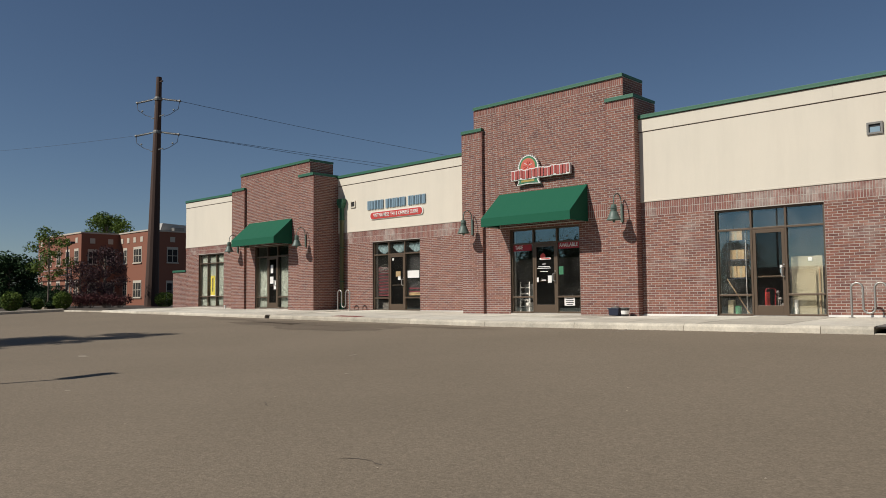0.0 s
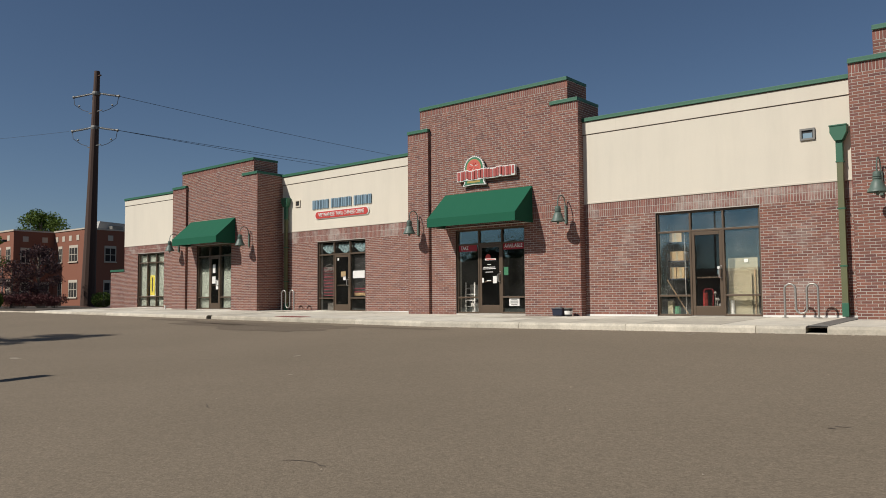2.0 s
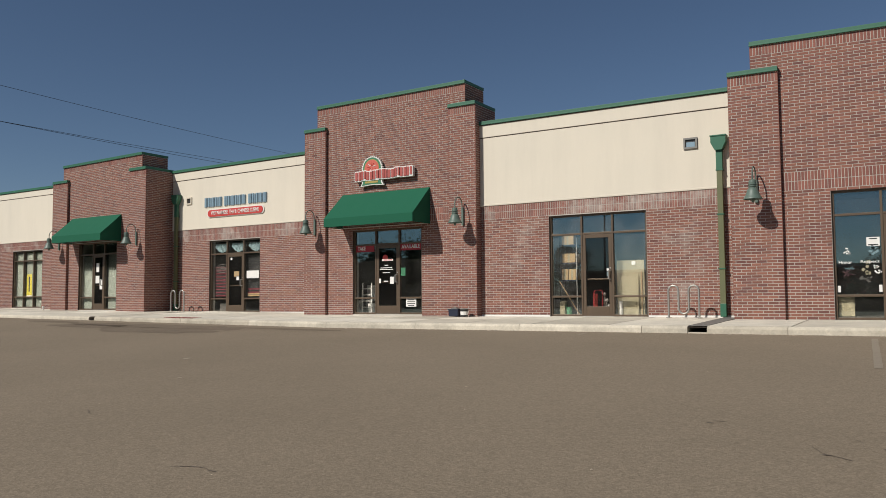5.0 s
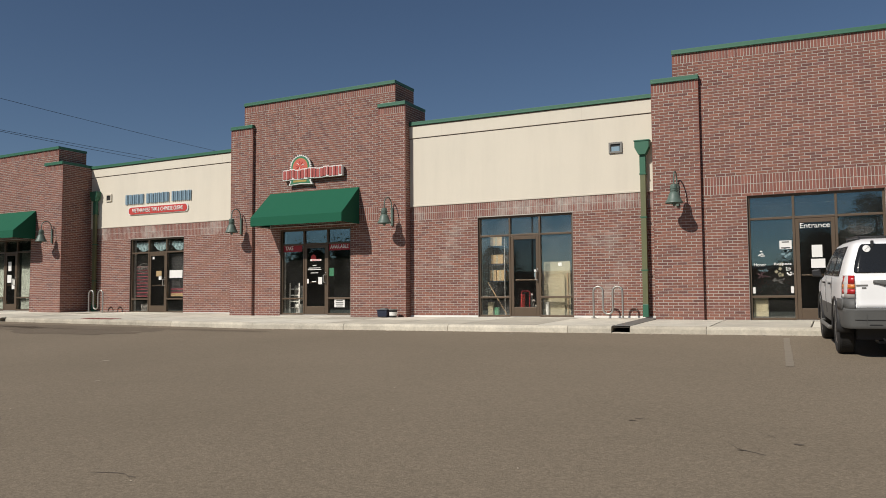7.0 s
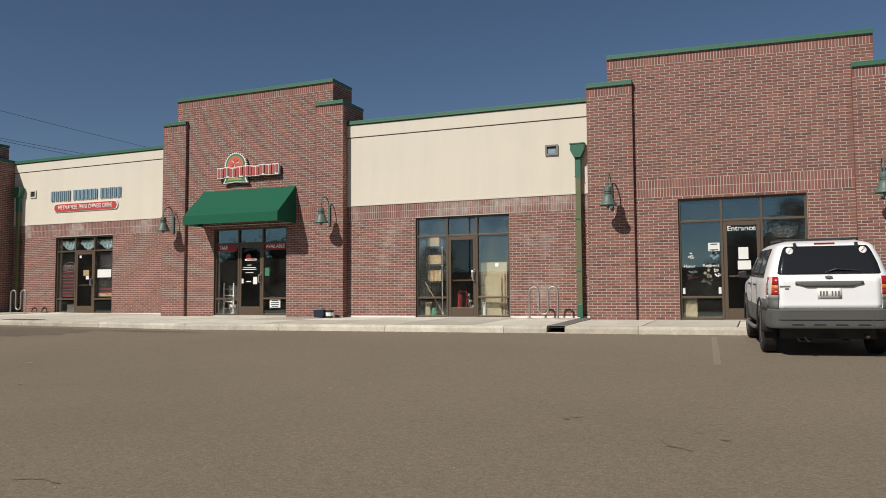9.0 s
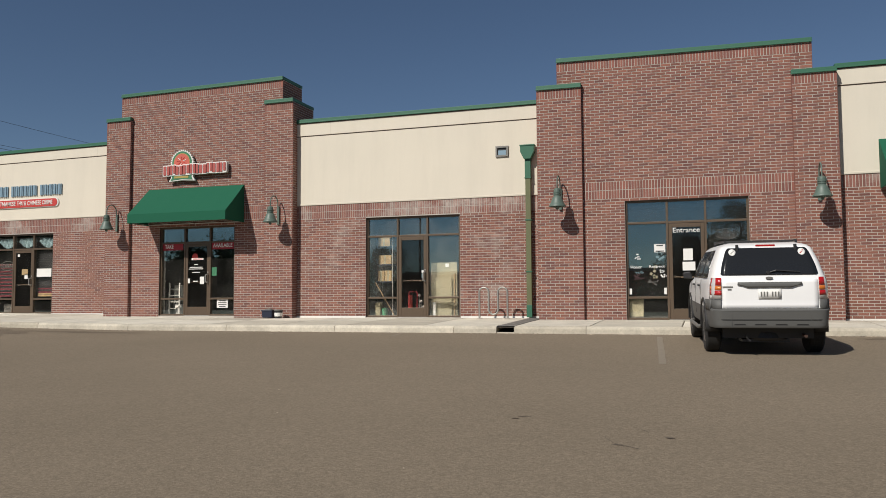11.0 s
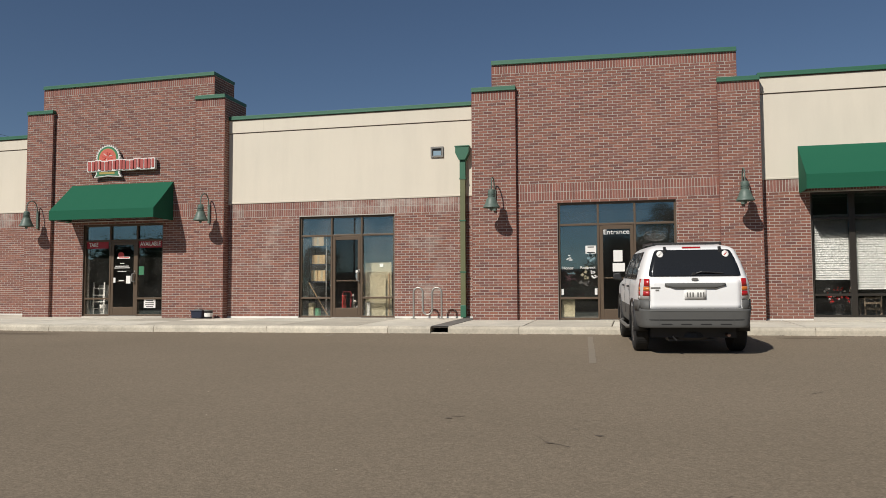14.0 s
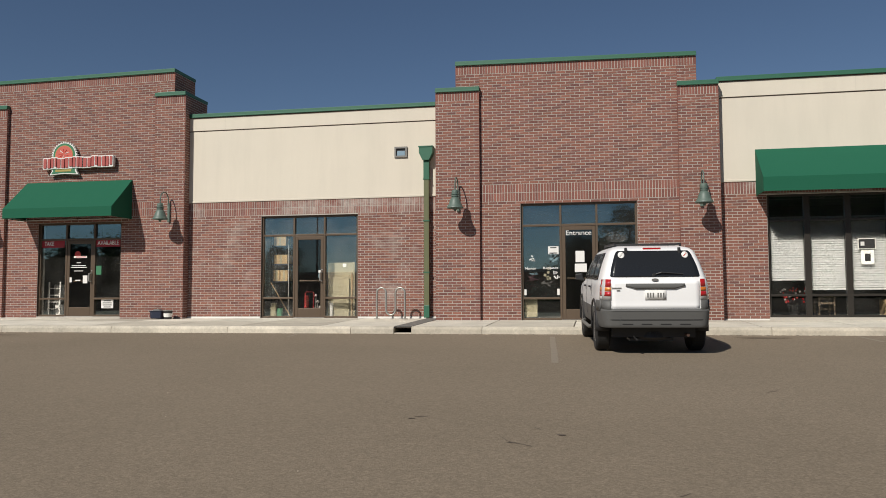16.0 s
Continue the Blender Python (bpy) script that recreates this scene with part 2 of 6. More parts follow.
# ---- mesh building ----
class Mesh:
    """Collects faces of one part."""

    def __init__(self):
        self.v, self.f = [], []

    def add(self, verts, faces):
        n = len(self.v)
        self.v += [tuple(v) for v in verts]
        self.f += [tuple(n + i for i in f) for f in faces]
        return self

    def box(self, x0, y0, z0, x1, y1, z1, m=None):
        vs = [Vector((x, y, z)) for z in (z0, z1) for x, y in ((x0, y0), (x1, y0), (x1, y1), (x0, y1))]
        if m:
            vs = [m @ v for v in vs]
        return self.add(vs, [(3, 2, 1, 0), (4, 5, 6, 7), (0, 1, 5, 4), (1, 2, 6, 5), (2, 3, 7, 6), (3, 0, 4, 7)])

    def tube(self, pts, r, n=10, r1=None, caps=True):
        pts = [Vector(p) for p in pts]
        r1 = r if r1 is None else r1
        rings = []
        side = None
        for k, p in enumerate(pts):
            d = (pts[min(k + 1, len(pts) - 1)] - pts[max(k - 1, 0)]).normalized()
            if side is None:
                side = d.cross(Vector((0, 0, 1)) if abs(d.z) < 0.9 else Vector((1, 0, 0))).normalized()
            side = (side - d * side.dot(d)).normalized()
            up = d.cross(side)
            rr = r + (r1 - r) * k / max(1, len(pts) - 1)
            rings.append([p + rr * (math.cos(2 * math.pi * a / n) * side + math.sin(2 * math.pi * a / n) * up) for a in range(n)])
        faces = [(k * n + a, k * n + (a + 1) % n, (k + 1) * n + (a + 1) % n, (k + 1) * n + a) for k in range(len(pts) - 1) for a in range(n)]
        if caps:
            faces += [tuple(range(n))[::-1], tuple((len(pts) - 1) * n + a for a in range(n))]
        return self.add([v for ring in rings for v in ring], faces)

    def lathe(self, profile, centre=(0, 0, 0), axis="z", n=20):
        """profile: (radius, height) from one end to the other."""
        vs = []
        for r, h in profile:
            for a in range(n):
                c, s = r * math.cos(2 * math.pi * a / n), r * math.sin(2 * math.pi * a / n)
                v = {"z": (c, s, h), "x": (h, c, s), "y": (s, h, c)}[axis]
                vs.append(Vector(centre) + Vector(v))
        m = len(profile)
        faces = [(k * n + a, k * n + (a + 1) % n, (k + 1) * n + (a + 1) % n, (k + 1) * n + a) for k in range(m - 1) for a in range(n)]
        faces += [tuple(range(n))[::-1], tuple((m - 1) * n + a for a in range(n))]
        return self.add(vs, faces)

    def prism(self, outline, axis, a, b):
        """An outline pushed along an axis; the outline's two coordinates are the other axes in order."""
        n = len(outline)

        def at(p, h):
            return {"x": (h, p[0], p[1]), "y": (p[0], h, p[1]), "z": (p[0], p[1], h)}[axis]

        return self.add([at(p, a) for p in outline] + [at(p, b) for p in outline],
                        [tuple(range(n))[::-1], tuple(range(n, 2 * n))] + [(k, (k + 1) % n, n + (k + 1) % n, n + k) for k in range(n)])


def data_of(name, b, material, bevel=0.0, smooth=False, turn=True):
    me = bpy.data.meshes.new(name)
    me.from_pydata(b.v, [], b.f)
    if turn or bevel:
        bm = bmesh.new()
        bm.from_mesh(me)
        if turn:
            bmesh.ops.recalc_face_normals(bm, faces=bm.faces[:])
        if bevel:
            edges = [e for e in bm.edges if len(e.link_faces) == 2 and e.calc_face_angle(0) > 0.6]
            bmesh.ops.bevel(bm, geom=edges, offset=bevel, segments=2, affect="EDGES", profile=0.5, clamp_overlap=True)
        bm.to_mesh(me)
        bm.free()
    me.materials.append(material)
    if smooth:
        me.shade_smooth()
        me.set_sharp_from_angle(angle=radians(38))
    me.update()
    return me


def part(name, b, material, parent, label="", bevel=0.0, smooth=False, turn=True):
    ob = new(name, data_of(name, b, material, bevel, smooth, turn))
    ob.parent = parent
    if label:
        tagged(ob, label)
    return ob


def thing(name, at, label, category, group="", kind="", turn=0.0):
    ob = new(name)
    ob.empty_display_size = 0.2
    ob.matrix_basis = pose(*at, 0, 0, turn)
    return tagged(ob, label, category, group, kind)


def solid(name, b, material, label, category, group="", kind="", bevel=0.0, smooth=False, turn=True):
    return tagged(new(name, data_of(name, b, material, bevel, smooth, turn)), label, category, group, kind)


def letters(name, text, height, material, parent, place, depth=0.01, width=None, label="", plain=True):
    """Raised writing that stands upright and faces the parking lot; place is the middle of its lower edge."""
    cu = bpy.data.curves.new(name, "FONT")
    cu.body, cu.size, cu.align_x, cu.extrude = text, 1.0, "CENTER", 0.0
    cu.offset = 0.0 if plain else 0.02
    tmp = bpy.data.objects.new(name, cu)
    scene.collection.objects.link(tmp)
    me = bpy.data.meshes.new_from_object(tmp.evaluated_get(bpy.context.evaluated_depsgraph_get()))
    bpy.data.objects.remove(tmp)
    xs, ys = [v.co.x for v in me.vertices], [v.co.y for v in me.vertices]
    s = height / (max(ys) - min(ys))
    sx = width / (max(xs) - min(xs)) if width else s
    mid, low = (max(xs) + min(xs)) / 2, min(ys)
    for v in me.vertices:
        v.co = Vector((place[0] + sx * (v.co.x - mid), place[1], place[2] + s * (v.co.y - low)))
    bm = bmesh.new()
    bm.from_mesh(me)
    if depth:
        made = bmesh.ops.extrude_face_region(bm, geom=bm.faces[:])
        bmesh.ops.translate(bm, verts=[e for e in made["geom"] if isinstance(e, bmesh.types.BMVert)], vec=(0, -depth, 0))
    bmesh.ops.recalc_face_normals(bm, faces=bm.faces[:])
    bm.to_mesh(me)
    bm.free()
    me.materials.clear()
    me.materials.append(material)
    ob = new(name, me)
    ob.parent = parent
    if label:
        tagged(ob, label)
    return ob


# ---- lie of the land ----
def rise(x):
    return 0.012 * min(max(-5 - x, 0), 25)


def lot(x, y):
    return -0.284 + 0.036 * (min(max(y, -26), -3.7) + 3.7) + rise(x)


def pave(x, y):
    return -0.03 + 0.028 * min(y, 0.0) + 0.78 * rise(x)


def heights(b, xs, ys, z_of, up=0.0):
    """A sheet over a grid of x and y."""
    vs = [(x, y, z_of(x, y) + up) for y in ys for x in xs]
    n = len(xs)
    return b.add(vs, [(j * n + i, j * n + i + 1, (j + 1) * n + i + 1, (j + 1) * n + i) for j in range(len(ys) - 1) for i in range(n - 1)])

# ---- ground, pavement, markings ----
xs = [-1500, -300, -120, -70, -50, -40] + [-35 + 2.5 * k for k in range(13)] + [0, 5, 10, 20, 40, 80, 300, 1500]
ys = [-1500, -300, -100, -50, -26, -22, -18, -14, -10, -7, -5, -3.7, 0, 10, 40, 120, 400, 1500]
solid("ground", heights(Mesh(), xs, ys, lot), ASPHALT, "worn brown-grey asphalt parking lot, open and nearly empty", "ground", kind="structure", turn=False)

pavement = thing("pavement", (0, 0, 0), "pale concrete pavement along the shop fronts", "pavement", kind="structure")
bed = Mesh()
heights(bed, [-28.2, -25, -20, -10, -5, 0, 10, 20, 26], [-3.7, -3.3, 0, 6], lambda x, y: pave(x, y) - 0.03)
part("bedding", bed, SOIL, pavement, turn=False)


def slab(x0, x1, y0, y1):
    g = 0.006
    b = Mesh()
    vs = []
    for lo in (0.12, 0.0):
        d = g if lo else g + 0.008
        vs += [(x, y, pave(x, y) - lo) for x, y in ((x0 + d, y0 + d), (x1 - d, y0 + d), (x1 - d, y1 - d), (x0 + d, y1 - d))]
    b.add(vs, [(4, 5, 6, 7), (0, 1, 5, 4), (1, 2, 6, 5), (2, 3, 7, 6), (3, 0, 4, 7)])
    return part("slab", b, CONCRETE, pavement, turn=False)


CHANNELS = {4.82: 0.19, -14.86: 0.14}  # where rain channels cross the pavement, and half their width


def cut(x0, x1):
    """x0 to x1 without the rain channels."""
    out = [(x0, x1)]
    for c, half in CHANNELS.items():
        out = [s for a, b in out for s in ((a, min(b, c - half)), (max(a, c + half), b)) if s[1] - s[0] > 0.02]
    return out


k = -28.2
while k < 25:
    for a, b in cut(k, k + 1.83):
        slab(a, b, -3.55, -1.85)
        slab(a, b, -1.85, 1.25)
    k += 1.83


def kerb_stone(x0, x1, low=0.0):
    b = Mesh()
    prof = [(-3.72, -0.2), (-3.715, -0.06), (-3.70, -0.025), (-3.66, -0.004), (-3.556, 0.0), (-3.556, -0.2)]
    if low:
        prof = [(-3.72, -0.2), (-3.71, -0.135), (-3.556, -0.13), (-3.556, -0.2)]
    n = len(prof)
    vs = [(x, y, pave(x, -3.6) + z) for x in (x0 + 0.005, x1 - 0.005) for y, z in prof]
    b.add(vs, [tuple(range(n))[::-1], tuple(range(n, 2 * n))] + [(i, (i + 1) % n, n + (i + 1) % n, n + i) for i in range(n)])
    return part("kerb_stone", b, KERB, pavement)


kerb_stone(-28.2, -27.56)
k = -27.56
while k < 25:
    for a, b in cut(k, k + 2.84):
        kerb_stone(a, b)
    k += 2.84
for c, half in CHANNELS.items():
    kerb_stone(c - half, c + half, low=1)
    b = Mesh()
    heights(b, [c - half, c + half], [-3.56, -1.8, 0.4], lambda x, y: pave(x, y) - 0.135)
    # shade under the cover is put into the floor colour
    part("channel_bed", b, DARK, pavement, "rain channel floor painted near-black for the shade under its cover", turn=False)
    b = Mesh()
    vs = [(x, y, pave(x, y) + u) for u in (-0.012, 0.004) for x, y in ((c - half + 0.005, -3.5), (c + half - 0.005, -3.5), (c + half - 0.005, -0.4), (c - half + 0.005, -0.4))]
    b.add(vs, [(3, 2, 1, 0), (4, 5, 6, 7), (0, 1, 5, 4), (1, 2, 6, 5), (2, 3, 7, 6), (3, 0, 4, 7)])
    part("cover_plate", b, PLATE if c > 0 else KERB, pavement, "grey steel plate over the rain channel" if c > 0 else "pale concrete cover over the rain channel")


pad = thing("tactile_pad", (0, 0, 0), "red studded warning pad set in the pavement edge", "paving pad", kind="structure")
b = Mesh()
PAD = (-11.55, -10.25, -3.52, -3.12)
vs = [(x, y, pave(x, y) + u) for u in (-0.01, 0.005) for x, y in ((PAD[0], PAD[2]), (PAD[1], PAD[2]), (PAD[1], PAD[3]), (PAD[0], PAD[3]))]
b.add(vs, [(3, 2, 1, 0), (4, 5, 6, 7), (0, 1, 5, 4), (1, 2, 6, 5), (2, 3, 7, 6), (3, 0, 4, 7)])
part("plate", b, PAD_RED, pad)
b = Mesh()
for i in range(21):
    for j in range(6):
        x, y = PAD[0] + 0.035 + 0.0615 * i, PAD[2] + 0.035 + 0.066 * j
        b.lathe([(0.016, 0.004), (0.013, 0.009), (0.008, 0.010)], (x, y, pave(x, y)), n=6)
part("studs", b, PAD_RED, pad)


def on_lot(b, pts, up=0.004):
    b.add([(x, y, lot(x, y) + up) for x, y in pts], [tuple(range(len(pts)))])


def stripe(x, y0, y1, w=0.09, slant=-0.061):
    """A worn painted line, broken where the paint has gone."""
    rng = random.Random(int(x * 100) + 7)
    b = Mesh()
    y = y0
    while y < y1 - 0.05:
        d = rng.uniform(0.25, 0.8)
        e = min(y + d, y1)
        xa, xb = x + slant * (y + 4.3), x + slant * (e + 4.3)
        on_lot(b, [(xa - w / 2 + rng.uniform(-0.004, 0.004), y), (xa + w / 2 + rng.uniform(-0.006, 0.004), y), (xb + w / 2 + rng.uniform(-0.004, 0.006), e), (xb - w / 2, e)])
        y = e
    return solid("road_marking", b, PAINT_LINE, "faded white parking line on asphalt", "marking", "parking lines", "structure", turn=False)


stripe(8.0, -8.75, -4.3, 0.10)
stripe(10.95, -6.0, -4.2, 0.05)
stripe(13.7, -5.1, -4.0, 0.08)
stripe(2.6, -4.6, -4.0, 0.06)
stripe(-0.4, -4.5, -4.0, 0.06)

rng = random.Random(4)
b = Mesh()
for cx, cy, w, d in ((-10.2, -4.9, 4.6, 0.8), (-8.9, -6.0, 2.4, 1.1), (-12.4, -5.6, 2.2, 0.7), (-5.6, -4.5, 2.2, 0.25), (-15.6, -4.6, 1.6, 0.35), (11.9, -4.35, 0.55, 0.2)):
    on_lot(b, [(cx + w * (0.8 + rng.uniform(-0.15, 0.2)) * math.cos(a * math.pi / 9), cy + d * (0.8 + rng.uniform(-0.2, 0.2)) * math.sin(a * math.pi / 9)) for a in range(18)], 0.004)
solid("asphalt_patch", b, PATCH, "dark damp stain on the asphalt near the kerb", "stain", kind="structure", turn=False)
b = Mesh()
for x, y, ang, length in ((8.07, -13.67, -1.1, 0.55), (8.32, -13.38, -0.75, 0.38), (6.76, -11.45, -1.25, 0.95), (7.22, -13.03, 0.1, 0.12), (5.5, -12.54, 0.2, 0.14), (4.2, -16.24, 0.45, 0.45), (-0.2, -12.0, 0.2, 0.5), (10.6, -11.2, 0.6, 0.2), (9.3, -15.28, 0.5, 0.1), (1.3, -14.9, -0.6, 0.3)):
    px, py = x, y
    for s in range(6):
        ang += rng.uniform(-0.5, 0.5)
        nx, ny = px + length / 6 * math.cos(ang), py + length / 6 * math.sin(ang)
        w = 0.004 * (1 + rng.random())
        on_lot(b, [(px, py - w), (nx, ny - w), (nx, ny + w), (px, py + w)], 0.003)
        px, py = nx, ny
solid("asphalt_crack", b, TAR, "thin dark cracks in the asphalt", "crack", kind="stuff", turn=False)
rng2 = random.Random(8)
b, c = Mesh(), Mesh()
for m, x, y, w, d in ((b, -2.01, -10.76, 0.07, 0.10), (b, 0.08, -12.68, 0.03, 0.05), (b, -6.99, -13.43, 0.22, 0.10), (b, -1.95, -15.74, 0.04, 0.05),
                      (c, 7.22, -13.13, 0.035, 0.02), (c, 8.56, -13.67, 0.045, 0.025), (c, 8.2, -14.0, 0.05, 0.012)):
    on_lot(m, [(x + w * rng2.uniform(0.6, 1.1) * math.cos(k * math.pi / 6), y + d * rng2.uniform(0.6, 1.1) * math.sin(k * math.pi / 6)) for k in range(12)], 0.005)
solid("litter", b, PALE_GRIT, "pale dusty smears and scraps on the asphalt", "litter", kind="stuff", turn=False)
solid("oil_spot", c, TAR, "small brown oil spots on the asphalt", "stain", kind="stuff", turn=False)
b = Mesh()
for _ in range(70):
    x, y = rng.uniform(-14, 16), rng.uniform(-16.5, -4.2)
    r = rng.uniform(0.004, 0.012)
    z = lot(x, y)
    a0 = rng.random() * 3
    b.add([(x + r * math.cos(a0 + a), y + r * math.sin(a0 + a), z + 0.002) for a in (0, 2.1, 4.2)] + [(x, y, z + r)], [(0, 1, 3), (1, 2, 3), (2, 0, 3)])
for _ in range(1500):
    x = rng.uniform(-27, 20)
    y = -3.76 - abs(rng.gauss(0, 0.05))
    r = rng.uniform(0.006, 0.022)
    z = lot(x, y)
    a0 = rng.random() * 3
    b.add([(x + 2.2 * r * math.cos(a0 + a), y + r * math.sin(a0 + a), z + 0.001) for a in (0, 2.1, 4.2)] + [(x, y, z + 0.5 * r)], [(0, 1, 3), (1, 2, 3), (2, 0, 3)])
solid("gravel", b, GRIT, "scattered pebbles and dirt on the asphalt and along the kerb", "gravel", kind="stuff", turn=False)

# ---- the shop building ----
COURSE, LENGTH, PROUD = 0.0667, 0.222, 0.005
SINGLE = []  # bricks that are laid one by one at the end of the file


def spans(u0, u1, z0, z1, holes):
    out = [(u0, u1)]
    for a, b, lo, hi in holes:
        if lo < z1 - 0.01 and hi > z0 + 0.01:
            out = [s for p, q in out for s in ((p, min(q, a)), (max(p, b), q)) if s[1] - s[0] > 0.015]
    return out


def lay(u0, u1, z0, z1, holes=(), soldier=False):
    """Rectangles of bricks (u0, u1, z0, z1), in running bond or upright."""
    out = []
    if soldier:
        rows = max(1, round((z1 - z0) / 0.2))
        step = (z1 - z0) / rows
        for r in range(rows):
            for a, b in spans(u0, u1, z0 + r * step, z0 + (r + 1) * step, holes):
                n = max(1, round((b - a) / COURSE))
                w = (b - a) / n
                out += [(a + i * w, a + (i + 1) * w, z0 + r * step, z0 + (r + 1) * step) for i in range(n)]
        return out
    rows = max(1, round((z1 - z0) / COURSE))
    step = (z1 - z0) / rows
    for r in range(rows):
        lo, hi = z0 + r * step, z0 + (r + 1) * step
        for a, b in spans(u0, u1, lo, hi, holes):
            off = LENGTH / 2 if r % 2 else 0
            k = math.ceil((a - off) / LENGTH)
            joints = [a]
            while k * LENGTH + off < b:
                if k * LENGTH + off - a > 0.035 and b - k * LENGTH - off > 0.035:
                    joints.append(k * LENGTH + off)
                k += 1
            joints.append(b)
            out += [(p, q, lo, hi) for p, q in zip(joints, joints[1:])]
    return out


def brick_verts(p, q, lo, hi, face, at, jitter=0.0):
    """Eight corners of a brick on a wall that faces -y (front), +x (right) or -x (left)."""
    j, e = 0.0062, 0.002
    out = []
    for deep, s in ((0.006, 0.0), (-PROUD + 0.002, 0.0), (-PROUD, e)):
        d = deep + (jitter if deep < 0 else 0)
        for u, z in ((p + j + s, lo + j + s), (q - j - s, lo + j + s), (q - j - s, hi - j - s), (p + j + s, hi - j - s)):
            out.append((u, at + d, z) if face == "front" else (at - d, u, z) if face == "right" else (at + d, u, z))
    return out


BRICK_FACES = [(8, 9, 10, 11)] + [(i, (i + 1) % 4, 4 + (i + 1) % 4, 4 + i) for i in range(4)] + [(4 + i, 4 + (i + 1) % 4, 8 + (i + 1) % 4, 8 + i) for i in range(4)]


def bricks(wall, rects, face, at, material=BRICK, single=None):
    """Lays bricks on a wall as joined real bricks; those inside the stretch 'single' are kept for laying one by one."""
    b = Mesh()
    jit = random.Random(int(at * 1000) + len(rects))
    first, last = min(r[0] for r in rects), max(r[1] for r in rects)
    for p, q, lo, hi in rects:
        p, q = p - (0.0103 if p < first + 0.001 else 0), q + (0.0103 if q > last - 0.001 else 0)
        if single and single[0] <= p and q <= single[1] and single[2] <= lo and hi <= single[3]:
            SINGLE.append((wall, p, q, lo, hi, at))
            continue
        b.add(brick_verts(p, q, lo, hi, face, at, jit.uniform(-0.001, 0.001)), BRICK_FACES)
    ob = part("brickwork", b, material, wall, turn=(face == "left"))
    return tagged(ob, kind="stuff")


def coping(wall, x0, x1, y0, y1, z, side=True):
    """A folded sheet-metal cap on a parapet."""
    b = Mesh()
    b.box(x0 - 0.008, y0 - 0.04, z - 0.085, x1 + 0.008, y1 + 0.03, z)
    b.box(x0 - 0.014, y0 - 0.05, z - 0.108, x1 + 0.014, y0 - 0.028, z - 0.075)
    return part("coping", b, GREEN_METAL, wall, "green painted metal coping", bevel=0.006)


def returns(w, x0, x1, z0, z1, y):
    """Dark sealant and metal lining of an opening, in front of the shop front's frame."""
    for box in ((x0, y - 0.003, z0, x0 + 0.008, y + 0.05, z1 - 0.009), (x1 - 0.008, y - 0.003, z0, x1, y + 0.05, z1 - 0.009), (x0, y - 0.003, z1 - 0.008, x1, y + 0.05, z1)):
        part("opening_trim", Mesh().box(*box), REVEAL, w, "dark brown trim round an opening")


def level(w, x0, x1, z0, top, left, right):
    """Lets the top of a wall run out of level by a few centimetres: left and right are the rises at its ends."""
    for ob in w.children:
        for v in ob.data.vertices:
            if v.co.z > z0:
                u = min(max((v.co.x - x0) / (x1 - x0), 0.0), 1.0)
                v.co.z += (left + (right - left) * u) * (v.co.z - z0) / (top - z0)


def bay(name, x0, x1, y, opening, stucco_low, top, label, base=0.0, single=None, groove=0.5, seams=(), bricks_of=None):
    """A low bay: brick with an opening below, cream stucco above, green coping."""
    w = thing(name, (0, 0, 0), label, "wall", kind="structure")
    ox0, ox1, oz0, oz1 = opening
    back = y + 0.3
    b = Mesh()
    b.box(x0, y, -0.3, ox0, back, top - 0.1).box(ox1, y, -0.3, x1, back, top - 0.1)
    b.box(ox0, y, oz1, ox1, back, top - 0.1).box(ox0, y, -0.3, ox1, back, oz0)
    part("backing", b, MORTAR, w)
    returns(w, ox0, ox1, oz0, oz1, y)
    band = oz1 + 0.02
    bricks(w, lay(x0, x1, base - 0.07, band, [(ox0, ox1, oz0 - 1, oz1)]), "front", y, bricks_of or BRICK, single=single)
    bricks(w, lay(x0, x1, band, stucco_low, [(ox0, ox1, oz0, oz1)], soldier=True), "front", y, BRICK_TOP)
    b = Mesh()
    b.box(x0, y - 0.014, stucco_low + 0.05, x1, y + 0.002, top - groove)
    part("stucco_panel", b, STUCCO, w, "cream stucco panel")
    b = Mesh()
    b.box(x0, y - 0.024, stucco_low, x1, y + 0.002, stucco_low + 0.05)
    part("stucco_ledge", b, STUCCO_TRIM, w, "pale stucco ledge", bevel=0.008)
    b = Mesh()
    b.box(x0, y - 0.036, top - groove + 0.025, x1, y + 0.002, top - 0.1)
    part("stucco_frieze", b, STUCCO, w, "cream stucco frieze above a shadow groove", bevel=0.006)
    coping(w, x0, x1, y - 0.03, back, top)
    part("reveal", Mesh().box(x0, y - 0.017, top - groove + 0.001, x1, y + 0.001, top - groove + 0.024), REVEAL, w, "dark brown metal reveal under the frieze")
    part("flashing", Mesh().box(x0, y - 0.052, top - 0.128, x1, y - 0.0365, top - 0.108), REVEAL, w, "brown metal flashing under the coping")
    for sx in seams:
        part("sealant_joint", Mesh().box(sx - 0.007, y - 0.0385, top - groove + 0.03, sx + 0.007, y - 0.0355, top - 0.1), STUCCO_TRIM, w, "pale sealant joint in the frieze")
    for a, c in ((x0, ox0), (ox1, x1)):
        part("base_joint", Mesh().box(a + 0.01, y - 0.012, base - 0.09, c - 0.01, y - 0.001, base - 0.008), WHITE, w, "pale caulk line at the foot of the wall")
    return w


